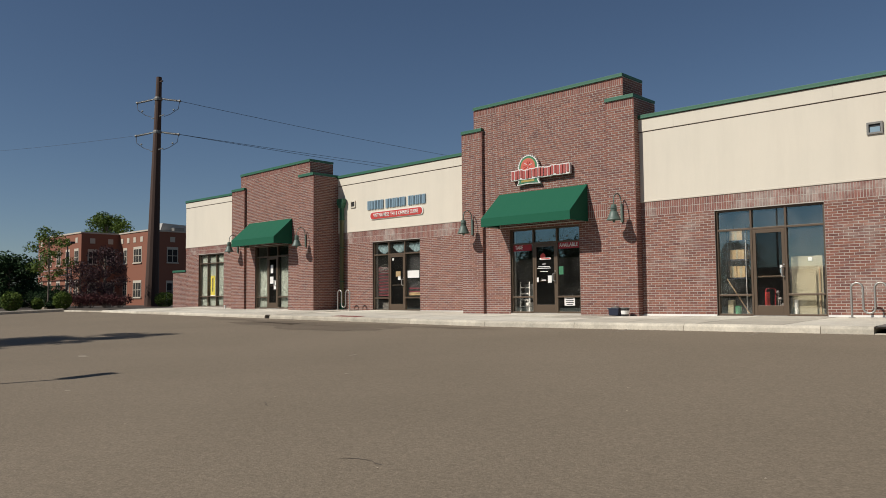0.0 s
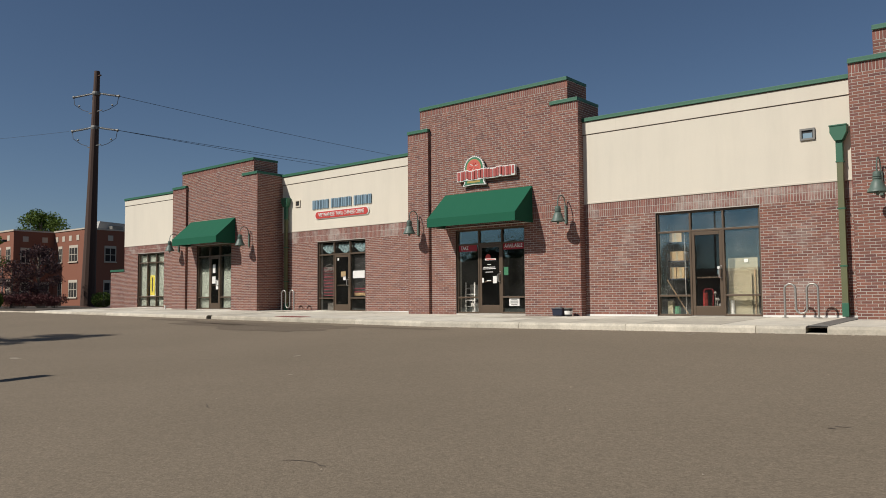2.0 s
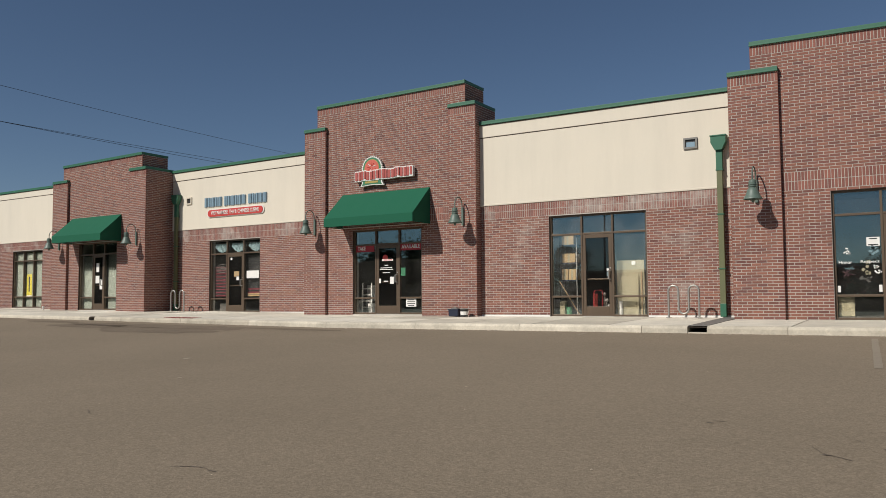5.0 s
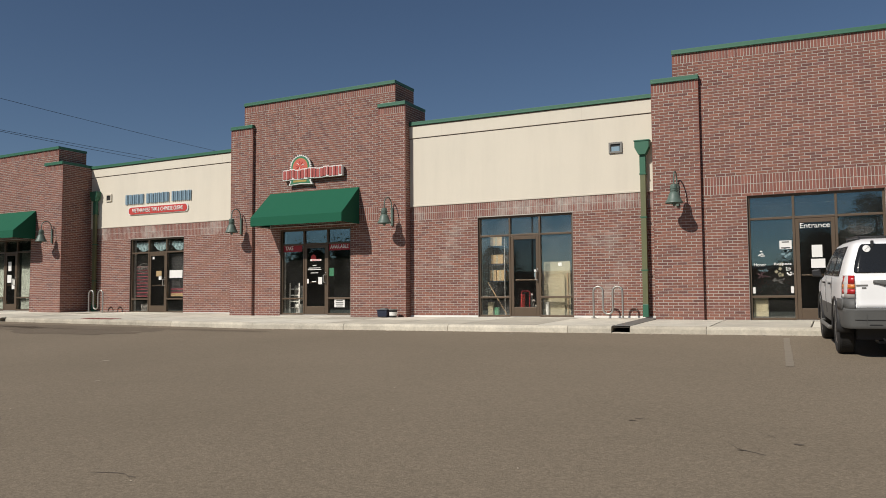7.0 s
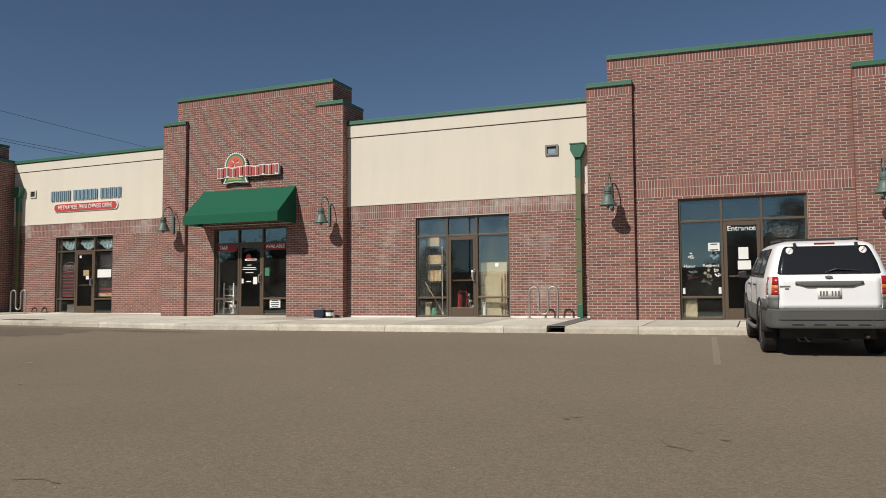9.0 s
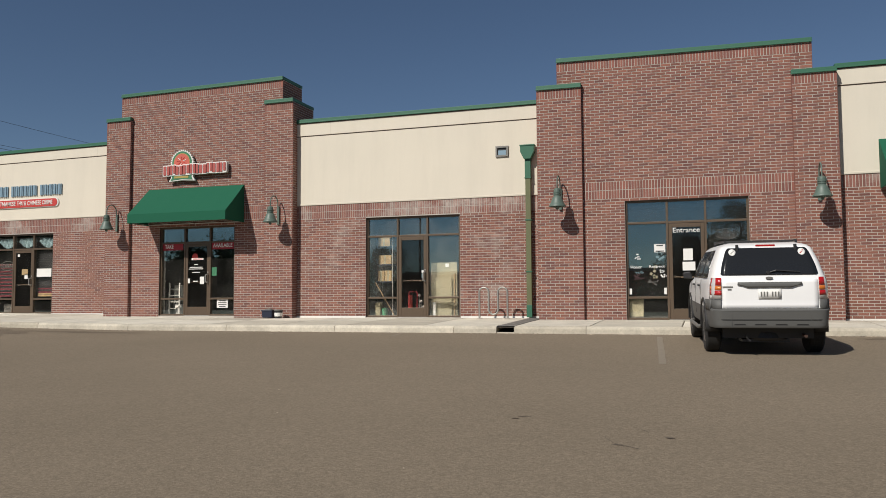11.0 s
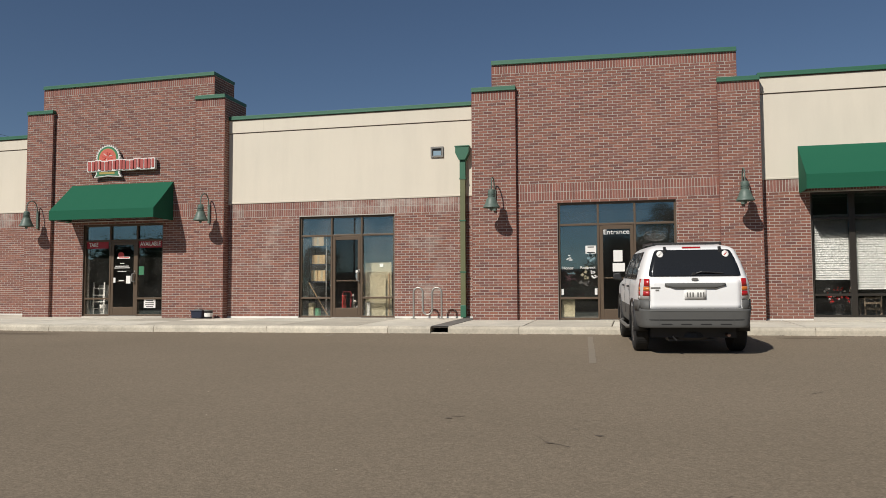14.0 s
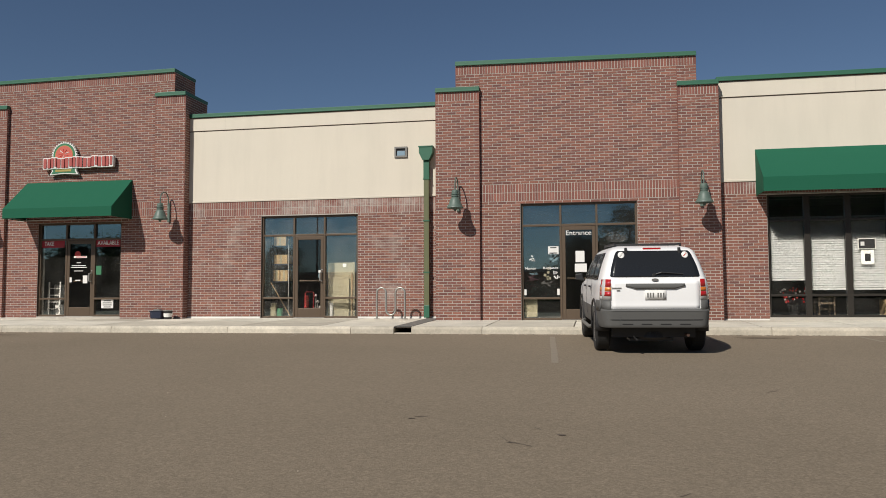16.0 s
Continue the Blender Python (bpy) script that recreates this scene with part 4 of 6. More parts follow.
for k, w in enumerate((0.22, 0.17, 0.23, 0.22, 0.19, 0.09, 0.24, 0.18, 0.22, 0.20)):
    zb = 0.165 + 0.012 * k / 9 + (0.014 if k % 3 == 1 else 0)
    hh, y0, edge = 0.275 - (0.02 if k % 4 == 2 else 0), -0.165, 0.028
    part("letter_edge", Mesh().prism(pill(u - edge, u + w + edge, zb - edge, zb + hh + edge, 0.035), "y", -0.15, -0.05), WHITE, s, bevel=0.004)
    fat = w * (0.45 if w > 0.1 else 0.9)
    b = Mesh().prism(pill(u, u + fat, zb, zb + hh, 0.02), "y", y0, -0.14)
    if w > 0.1:
        b.prism(pill(u + fat + 0.03, u + w, zb + (0.03 if k % 2 else 0), zb + hh, 0.014), "y", y0, -0.14)
    part("letter_shape", b, SIGN_FADED, s, "faded red sign letter shape", bevel=0.003)
    u += w + 0.022

# ---- things on and behind the glass ----
def sheet(name, x, y, z, w, h, material, label, category, parent=None, tilt=0.0, lines=0):
    """A thin card on the inside of a pane."""
    t = thing(name, (x, y, z), label, category)
    m = Matrix.Rotation(radians(tilt), 4, "Y")
    part("card", Mesh().box(-w / 2, 0, 0, w / 2, 0.003, h, m), material, t)
    for k in range(lines):
        zz = h * (0.82 - 0.68 * k / max(1, lines - 1))
        ww = w * (0.38 if k % 3 else 0.3)
        part("printed_line", Mesh().box(-ww, -0.002, zz - 0.012, ww, 0.0, zz + 0.012, m), INK, t)
    return t


GY = 0.092  # just in front of the glass, measured from the wall face


def decal(name, x, wall, z, w, h, material, label, category="sticker"):
    return solid(name, Mesh().box(x - w / 2, wall + GY, z, x + w / 2, wall + GY + 0.003, z + h), material, label, category)


# entrance tower
w6 = -1.05
e = thing("entrance_lettering", (8.475, w6 + 0.07, 1.955), "white word Entrance on a dark glass door", "lettering")
letters("lettering", "Entrance", 0.115, PAPER, e, (0, 0.0, 0), 0.003, 0.60, plain=False)
decal("notice", 8.50, w6 - 0.02, 1.31, 0.21, 0.27, PAPER, "white sheet of paper taped on a glass door", "notice")
decal("notice", 8.515, w6 - 0.02, 1.075, 0.28, 0.20, PAPER, "white landscape sheet taped on a glass door", "notice")
sheet("notice", 7.87, w6 + GY, 1.51, 0.25, 0.19, PAPER, "white notice with small print on the window", "notice", lines=2)
e = thing("window_lettering", (7.60, w6 + GY, 1.135), "white words Honor and Respect on the window", "lettering")
letters("lettering", "Honor", 0.075, PAPER, e, (-0.27, 0, 0), 0.002, 0.26, plain=False)
letters("lettering", "Respect", 0.075, PAPER, e, (0.2, 0, 0), 0.002, 0.36, plain=False)
rng = random.Random(9)
for x, z, w, h, m in ((7.36, 1.36, 0.12, 0.12, PAPER), (7.40, 1.03, 0.17, 0.06, TEAL), (7.38, 0.90, 0.2, 0.1, LEAF_PURPLE), (7.72, 0.92, 0.13, 0.26, BOARD), (7.70, 0.76, 0.2, 0.12, INSIDE), (7.95, 0.95, 0.18, 0.13, PAPER), (7.86, 1.32, 0.16, 0.2, TEAL)):
    b = Mesh()
    for _ in range(7):
        px, pz, a = x + rng.uniform(-w / 2, w / 2), z + rng.uniform(0, h), rng.uniform(-0.9, 0.9)
        mm = Matrix.Translation((px, w6 + GY, pz)) @ Matrix.Rotation(a, 4, "Y")
        b.box(-w * 0.22, 0, -h * 0.12, w * 0.22, 0.0025, h * 0.12, mm)
    solid("window_sticker", b, m, "small coloured figure sticker on the shop window", "sticker", "window stickers")
decal("window_sticker", 7.19, w6, 0.53, 0.06, 0.14, PAPER, "small white label low on the window")
decal("window_sticker", 7.98, w6, 0.53, 0.06, 0.15, PAPER, "small white label low on the window")
solid("leaning_board", Mesh().box(7.16, w6 + 0.19, 0.01, 7.47, w6 + 0.215, 0.46), BOARD, "tan board leaning behind the low pane", "board")
e = thing("oval_sign", (9.36, w6 + 0.2, 1.90), "oval unlit neon sign hanging behind the glass", "sign")
part("tube", Mesh().tube([(0.25 * math.cos(2 * math.pi * k / 28), 0, 0.12 * math.sin(2 * math.pi * k / 28)) for k in range(29)], 0.012, 6, caps=False), TRIM_BLACK, e)
part("back_plate", Mesh().prism([(0.23 * math.cos(2 * math.pi * k / 24), 0.11 * math.sin(2 * math.pi * k / 24)) for k in range(24)], "y", 0.03, 0.04), TRIM_BLACK, e)
for k in range(4):
    part("neon_tube", Mesh().tube([(-0.17 + 0.11 * k, -0.005, -0.05), (-0.15 + 0.11 * k, -0.005, 0.05), (-0.11 + 0.11 * k, -0.005, 0.03)], 0.006, 5), TRIM_BLACK, e)

# vacant storage shop
w5 = 0.0
sh = thing("storage_shelf", (0.08, 0.45, 0.004), "dark shelf stacked with tan cardboard boxes", "shelf")
for x in (0.0, 0.50):
    for y in (0, 0.4):
        part("post", Mesh().box(x, y, 0, x + 0.03, y + 0.03, 2.35), TRIM_BLACK, sh)
for z in (0.92, 1.40, 1.90):
    part("shelf_board", Mesh().box(0.031, 0.0, z, 0.499, 0.43, z + 0.03), BLUE, sh)
for x0, x1, z, h in ((0.06, 0.24, 0.95, 0.30), (0.26, 0.47, 0.95, 0.30), (0.08, 0.46, 1.43, 0.25), (0.07, 0.42, 1.93, 0.26)):
    bx = thing("cardboard_box", (0.08 + x0, 0.48, z + 0.004), "plain tan cardboard box on a shelf", "box", "stored boxes")
    part("carton", Mesh().box(0, 0, 0, x1 - x0, 0.36, h), CARD, bx, bevel=0.004)
    part("tape", Mesh().box((x1 - x0) / 2 - 0.03, -0.002, 0, (x1 - x0) / 2 + 0.03, -0.0005, h), BOARD, bx)
solid("broom_handle", Mesh().tube([(0.14, 0.3, 0.92), (0.72, 0.25, 0.02)], 0.013, 8), WOOD, "pale wooden pole leaning behind the window", "pole")
solid("window_trim_post", Mesh().box(0.64, 0.30, 0.004, 0.66, 0.33, 2.1), STEEL, "thin metal post standing behind the window", "post")
solid("leaning_board", Mesh().box(1.76, 0.38, 0.004, 2.50, 0.40, 1.44), BOARD, "large tan sheet of board leaning behind the window", "board", bevel=0.003)
solid("leaning_board", Mesh().box(1.78, 0.32, 0.004, 2.36, 0.34, 1.04), BOARD, "smaller tan board leaning in front of another", "board", bevel=0.003)
solid("wood_strip", Mesh().box(2.42, 0.34, 0.004, 2.45, 0.36, 1.15), WOOD, "narrow wooden strip leaning beside the boards", "strip")
decal("light_switch_plate", 2.22, 0.27, 1.32, 0.10, 0.09, WHITE, "small white plate stuck on a board", "plate")
solid("paper_roll", Mesh().lathe([(0.05, 0.004), (0.05, 0.36)], (1.88, 0.28, 0), n=12), WHITE, "white paper roll standing on the floor", "roll")
solid("paint_can", Mesh().lathe([(0.08, 0.004), (0.08, 0.2), (0.085, 0.21), (0.07, 0.215)], (0.42, 0.30, 0), n=14), SIGN_GREEN, "green and white paint can on the floor", "can")
solid("plaster_bag", Mesh().box(0.14, 0.28, 0.004, 0.3, 0.42, 0.36), BOARD, "pale paper bag standing on the floor", "bag", bevel=0.02)
tr = thing("hand_truck", (1.02, 0.55, 0.004), "red and black hand truck standing behind the door", "trolley")
part("frame", Mesh().tube([(0, 0, 0), (0, 0.05, 0.6), (0.03, 0.06, 0.65), (0.22, 0.06, 0.65), (0.25, 0.05, 0.6), (0.25, 0, 0)], 0.018, 8), RED, tr)
part("toe_plate", Mesh().box(-0.03, -0.2, 0, 0.28, 0.0, 0.015), SIGN_RED, tr)
part("back_plate", Mesh().box(0.0, 0.0, 0.06, 0.12, 0.03, 0.56), SIGN_RED, tr, "red sheet-metal back", bevel=0.01)
for x in (-0.06, 0.31):
    part("wheel", Mesh().lathe([(0.1, -0.02), (0.11, -0.01), (0.11, 0.01), (0.1, 0.02)], (x, 0.08, 0.11), "x", 14), TYRE, tr)
for dx, dz, w in ((0.35, 0.35, 0.12), (0.42, 0.2, 0.1), (0.30, 0.52, 0.08)):
    solid("tool_part", Mesh().lathe([(w * 0.3, dz), (w * 0.5, dz + 0.03), (w * 0.2, dz + 0.08)], (1.02 + dx, 0.62, 0), n=8).tube([(1.02 + dx, 0.62, 0.004), (1.02 + dx, 0.62, dz)], 0.012, 5), INSULATOR, "small pale metal fitting on a stand", "fitting")
decal("notice", 1.645, -0.03, 1.16, 0.11, 0.07, PAPER, "small white opening-hours sticker on a door", "sticker")
decal("notice", 1.645, -0.03, 1.03, 0.11, 0.11, TEAL, "small grey sticker on a glass door", "sticker")

# awning shop with banners
w4 = -0.17
for x, w, text, tx in ((-6.30, 0.74, "TAKE", -0.12), (-4.56, 0.76, "AVAILABLE", 0.0)):
    e = thing("banner", (x, w4 + GY, 1.95), "red window banner with white capitals", "banner", "red window banners")
    part("cloth", Mesh().box(-w / 2, 0, 0, w / 2, 0.003, 0.21), RED, e)
    letters("lettering", text, 0.12, PAPER, e, (tx, -0.001, 0.055), 0.002, 0.30 if len(text) < 5 else 0.66, plain=False)
sheet("notice", -4.55, w4 + GY, 0.23, 0.37, 0.25, PAPER, "white printed notice low in the window", "notice", lines=4)
decal("notice", -4.84, w4, 1.17, 0.17, 0.25, SIGN_GREEN, "green card in the window", "notice")
e = thing("door_decal", (-5.45, w4 + 0.07, 0.88), "small white shop badge and printed hours on the door", "decal")
part("badge", Mesh().lathe([(0.1, -0.002), (0.1, 0.0)], (-0.04, 0, 0.86), "y", 18), SIGN_RED, e)
part("name_bar", Mesh().box(-0.16, -0.003, 0.765, 0.25, -0.001, 0.82), PAPER, e)
part("name_line", Mesh().box(-0.10, -0.005, 0.78, 0.22, -0.003, 0.806), SIGN_RED, e)
for z, w in ((0.62, 0.14), (0.54, 0.44), (0.49, 0.5), (0.39, 0.28)):
    part("printed_line", Mesh().box(-w / 2, -0.002, z, w / 2, 0, z + 0.02), PAPER, e)
part("sticker", Mesh().box(-0.31, -0.002, 0.08, -0.21, 0, 0.22), PAPER, e)
part("sticker", Mesh().box(0.14, -0.002, 0.05, 0.28, 0, 0.27), PAPER, e)
part("sticker", Mesh().box(-0.10, -0.002, 0.12, 0.06, 0, 0.15), PAPER, e)
lad = thing("step_ladder", (-6.56, 0.15, 0.004), "white aluminium step ladder standing behind the window", "ladder")
for dx in (0.0, 0.36):
    part("rail", Mesh().tube([(dx, 0, 0), (dx - 0.16, 0.22, 0.98)], 0.022, 6), WHITE, lad)
    part("leg", Mesh().tube([(dx - 0.36, 0.4, 0), (dx - 0.16, 0.22, 0.98)], 0.016, 6), WHITE, lad)
for k in range(4):
    t = 0.2 + 0.2 * k
    part("step", Mesh().box(-0.16 * t, 0.22 * t, 0.98 * t, 0.36 - 0.16 * t, 0.22 * t + 0.08, 0.98 * t + 0.025), WHITE, lad)
ch = thing("plastic_chair", (-7.0, 0.55, 0.004), "white plastic chair behind the shop window", "chair")
part("seat", Mesh().box(0, 0, 0.42, 0.42, 0.42, 0.45), WHITE, ch, bevel=0.01)
part("backrest", Mesh().box(0.02, 0.38, 0.45, 0.40, 0.42, 0.92), WHITE, ch, bevel=0.01)
for x in (0.0, 0.38):
    for y in (0.0, 0.38):
        part("leg", Mesh().box(x, y, 0, x + 0.04, y + 0.04, 0.42), WHITE, ch, bevel=0.005)
solid("white_bucket", Mesh().lathe([(0.12, 0.004), (0.15, 0.32), (0.155, 0.33), (0.13, 0.33)], (-6.38, 0.42, 0), n=16), WHITE, "white bucket on the floor behind the window", "bucket")
solid("shop_counter", Mesh().box(-5.2, 2.0, 0.004, -3.4, 2.5, 1.0), WOOD, "wooden counter deep inside the dark shop", "counter", bevel=0.01)

# restaurant
w3 = 1.1
for k in range(3):
    x0 = -14.55 + 0.88 * k
    b = Mesh()
    n = 14
    vs = []
    for r in range(5):
        for i in range(n + 1):
            u = i / n
            drop = (0.12 + 0.22 * math.sin(math.pi * u)) * r / 4
            vs.append((x0 + 0.04 + u * 0.76, w3 + 0.2 + 0.02 * math.sin(u * 30 + r), 2.62 - drop))
    m = n + 1
    b.add(vs, [(r * m + i, r * m + i + 1, (r + 1) * m + i + 1, (r + 1) * m + i) for r in range(4) for i in range(n)])
    ob = solid("swag_curtain", b, TEAL, "pale teal swag curtain behind a transom pane", "curtain", "swag curtains", turn=False)
    ob.modifiers.new("thick", "SOLIDIFY").thickness = 0.004
for x0, x1, lo, hi in ((-14.52, -13.8, 0.62, 1.75), (-12.8, -12.05, 0.62, 2.1)):
    bl = thing("striped_blind", (x0, w3 + 0.22, lo), "red and dark striped woven blind behind the glass", "blind", "striped blinds")
    k = 0
    z = 0.0
    while z < hi - lo:
        dark = (z > 0.3 and x0 > -13)
        part("slat", Mesh().box(0, 0, z, x1 - x0, 0.012, z + 0.045), (CARD if z < 0.1 and x0 > -13 else WOVEN if k % 2 == 0 and not dark else TRIM_BLACK), bl)
        z += 0.06
        k += 1
e = thing("neon_open_sign", (-14.12, w3 + 0.19, 1.60), "unlit neon OPEN sign with oval outline", "sign")
letters("lettering", "OPEN", 0.16, PLATE, e, (0, 0, 0), 0.012, 0.44)
part("outline", Mesh().tube([(0.3 * math.cos(2 * math.pi * k / 24), 0, 0.08 + 0.16 * math.sin(2 * math.pi * k / 24)) for k in range(25)], 0.01, 5, caps=False), PLATE, e)
sheet("notice", -12.43, w3 + GY, 1.28, 0.62, 0.28, PAPER, "white landscape sheet taped inside the window", "notice")
decal("notice", -13.24, w3 - 0.02, 1.35, 0.26, 0.2, CARD, "tan and white flyer on the restaurant door", "notice")
decal("notice", -13.18, w3 - 0.02, 1.22, 0.14, 0.16, PAPER, "small white flyer on the restaurant door", "notice")
decal("notice", -13.52, w3 - 0.02, 1.98, 0.09, 0.09, PAPER, "small square white sticker high on a door", "sticker")
# white boxes in the dark interior colour, which carries the shade indoors
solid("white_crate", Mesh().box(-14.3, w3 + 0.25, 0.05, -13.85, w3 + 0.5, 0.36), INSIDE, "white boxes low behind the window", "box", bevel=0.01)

# far left shops
for x0, x1, lo, hi in ((-27.78, -27.12, 0.25, 2.75), (-27.02, -26.32, 0.25, 2.75), (-26.22, -25.57, 0.25, 2.75)):
    solid("roller_blind", Mesh().box(x0, 1.29, lo, x1, 1.30, hi), SHADE_CLOTH, "lowered pale roller blind behind the glass", "blind", "pale blinds")
for x0, x1, hi in ((-20.93, -20.2, 2.3), (-19.35, -18.63, 2.45)):
    solid("roller_blind", Mesh().box(x0, 0.11, 0.18, x1, 0.12, hi), SHADE_CLOTH, "lowered pale roller blind behind the glass", "blind", "pale blinds")
e = thing("poster", (-26.78, 1.1 + 0.18, 0.70), "tall yellow poster with dark bars in the window", "poster")
part("card", Mesh().box(-0.2, 0, 0, 0.2, 0.003, 1.05), YELLOW, e)
part("printed_bar", Mesh().box(-0.05, -0.002, 0.25, 0.05, 0, 0.95), INK, e)
part("printed_foot", Mesh().box(-0.2, -0.002, 0.0, 0.2, 0, 0.07), PAPER, e)
for x, z, w, h in ((-19.85, 1.55, 0.18, 0.36), (-19.86, 1.1, 0.24, 0.3), (-19.6, 0.85, 0.22, 0.4)):
    decal("notice", x, -0.12, z + 0.1, w, h, PAPER, "white sheet taped on a glass door", "notice")

# wide window with blinds
w7 = -0.9
for k in range(6):
    x0 = 12.75 + (0.09 if k == 0 else 0.87 * k + 0.05)
    low = 0.84 if k == 0 else 0.62
    bl = thing("venetian_blind", (x0, w7 + 0.175, low), "lowered white slatted blind behind a wide window", "blind", "white blinds")
    z = 0.0
    while z < 2.25 - low:
        part("slat", Mesh().box(0, 0, 0, 0.76, 0.070, 0.0025, Matrix.Translation((0, 0, z)) @ Matrix.Rotation(radians(66), 4, "X")), BLIND, bl)
        z += 0.053
    part("head_rail", Mesh().box(0, -0.01, z, 0.76, 0.04, z + 0.04), BLIND, bl)
decal("notice", 14.87, w7 + 0.014, 1.55, 0.34, 0.21, INK, "black shop notice with white print", "notice")
decal("notice", 14.87, w7 + 0.02, 1.535, 0.37, 0.24, PAPER, "white card behind a black notice", "notice")
decal("printed_emblem", 14.78, w7 + 0.008, 1.61, 0.08, 0.09, PAPER, "white emblem on a black notice", "sticker")
decal("notice", 14.88, w7 + 0.02, 1.19, 0.27, 0.32, PAPER, "white printed flyer under a black notice", "notice")
decal("printed_picture", 14.88, w7 + 0.012, 1.26, 0.12, 0.17, INK, "dark picture on a white flyer", "sticker")
ch = thing("wooden_chair", (13.9, w7 + 0.45, 0.02), "wooden slat-backed chair seen under the blinds", "chair")
for x in (0.0, 0.33):
    part("leg", Mesh().box(x, 0, 0, x + 0.035, 0.035, 0.5), DARK_WOOD, ch, bevel=0.005)
    part("leg", Mesh().box(x, 0.4, 0, x + 0.035, 0.435, 0.42), DARK_WOOD, ch, bevel=0.005)
part("seat", Mesh().box(0, 0.036, 0.38, 0.365, 0.43, 0.42), DARK_WOOD, ch)
for z in (0.14, 0.27, 0.44):
    part("back_slat", Mesh().box(0.036, 0.005, z, 0.329, 0.03, z + 0.045), DARK_WOOD, ch)
rng = random.Random(21)
fl = thing("flower_arrangement", (13.38, w7 + 0.55, 0.02), "red and white artificial flowers in a dark pot", "flowers")
part("pot", Mesh().lathe([(0.1, 0), (0.14, 0.25), (0.12, 0.26)], n=14), TRIM_BLACK, fl)
for m in (SIGN_RED, PAPER, LENS_RED):
    b = Mesh()
    for _ in range(12):
        c = Vector((rng.uniform(-0.3, 0.3), rng.uniform(-0.05, 0.1), rng.uniform(0.30, 0.66)))
        b.lathe([(0.01, -0.02), (0.026, 0.0), (0.015, 0.025)], c, n=6)
    part("blossom", b, m, fl)
solid("pale_boxes", Mesh().box(15.3, w7 + 0.4, 0.02, 16.0, w7 + 0.8, 0.4).box(15.7, w7 + 0.3, 0.02, 16.3, w7 + 0.39, 0.25), CARD, "tan boxes low behind a wide window", "box", bevel=0.01)

# ---- left by the pilasters ----
solid("paper_cup", Mesh().lathe([(0.03, 0.0), (0.045, 0.16), (0.047, 0.165), (0.03, 0.165)], (-22.9, -0.42, pave(-22.9, -0.42)), n=14), WHITE, "small white cup standing on the pavement", "cup")
bx = thing("plastic_crate", (-2.92, -0.62, pave(-2.9, -0.6)), "dark blue plastic crate on the pavement by a pilaster", "crate")
part("tub", Mesh().prism([(0.02, 0), (0, 0.21), (0.34, 0.21), (0.32, 0)], "y", 0.0, 0.26), BLUE, bx, bevel=0.02)
part("rim", Mesh().box(-0.015, -0.015, 0.19, 0.355, 0.275, 0.215), BLUE, bx, bevel=0.006)
part("contents", Mesh().prism([(0.05, 0.2), (0.1, 0.25), (0.22, 0.26), (0.3, 0.2)], "y", 0.04, 0.2), PLATE, bx)
bx = thing("paint_bucket", (-2.42, -0.55, pave(-2.4, -0.5)), "black bucket with white label on the pavement", "bucket")
part("body", Mesh().lathe([(0.10, 0), (0.115, 0.18), (0.12, 0.2), (0.1, 0.2), (0.095, 0.19)], n=18), TRIM_BLACK, bx)
part("label", Mesh().lathe([(0.108, 0.04), (0.116, 0.14)], n=18), PAPER, bx)
part("lid", Mesh().lathe([(0.12, 0.2), (0.122, 0.215), (0.05, 0.222)], n=18), PLATE, bx)

# ---- parked car ----
RZ = 0.36  # wheel radius


def lerp(z, table):
    for (a, va), (c, vc) in zip(table, table[1:]):
        if z <= c:
            t = (z - a) / (c - a) if c > a else 0
            return va + (vc - va) * max(0.0, t)
    return table[-1][1]


HALF = [(0.25, 0.76), (0.42, 0.82), (0.62, 0.838), (0.85, 0.845), (1.02, 0.838), (1.08, 0.825), (1.35, 0.742), (1.54, 0.665), (1.59, 0.60), (1.63, 0.48)]
REAR = [(0.25, -2.06), (0.40, -2.18), (0.64, -2.20), (0.68, -2.13), (0.95, -2.115), (1.08, -2.10), (1.35, -1.99), (1.55, -1.86), (1.595, -1.75), (1.63, -1.5)]
FRONT = [(0.25, 2.1), (0.45, 2.2), (0.70, 2.2), (0.88, 2.12), (0.97, 2.0), (1.02, 1.6), (1.05, 1.15), (1.35, 0.75), (1.55, 0.35), (1.60, 0.2), (1.63, -0.1)]


def rim_point(a, z, out=0.0):
    """A point of the body's outline at height z; a runs round from the right side over the rear."""
    w, r, f = lerp(z, HALF) + out, lerp(z, REAR) - out, lerp(z, FRONT) + out
    c, s = math.cos(a), math.sin(a)
    x = w * math.copysign(abs(c) ** 0.125, c)
    mid, half = (r + f) / 2, (f - r) / 2
    y = mid + half * math.copysign(abs(s) ** 0.125, s)
    bow = 1 - 0.045 * (max(0.0, abs(y - mid) / half - 0.55) / 0.45) ** 2
    return Vector((x * bow, y, z))


def at_rear(x, z, out=0.0):
    """The body's rear face at (x, z)."""
    w = lerp(z, HALF)
    c = min(0.999, (abs(x) / (w * 0.955)) ** (1 / 0.125))
    a = -math.acos(c if x >= 0 else -c)
    p = rim_point(a, z)
    return Vector((x, p.y - out, z))


def at_side(y, z, side, out=0.0):
    w, r, f = lerp(z, HALF), lerp(z, REAR), lerp(z, FRONT)
    mid, half = (r + f) / 2, (f - r) / 2
    s = min(0.999, abs((y - mid) / half) ** (1 / 0.125))
    bow = 1 - 0.045 * (max(0.0, abs(y - mid) / half - 0.55) / 0.45) ** 2
    return Vector((side * (w * (1 - s * s) ** 0.0625 * bow + out), y, z))


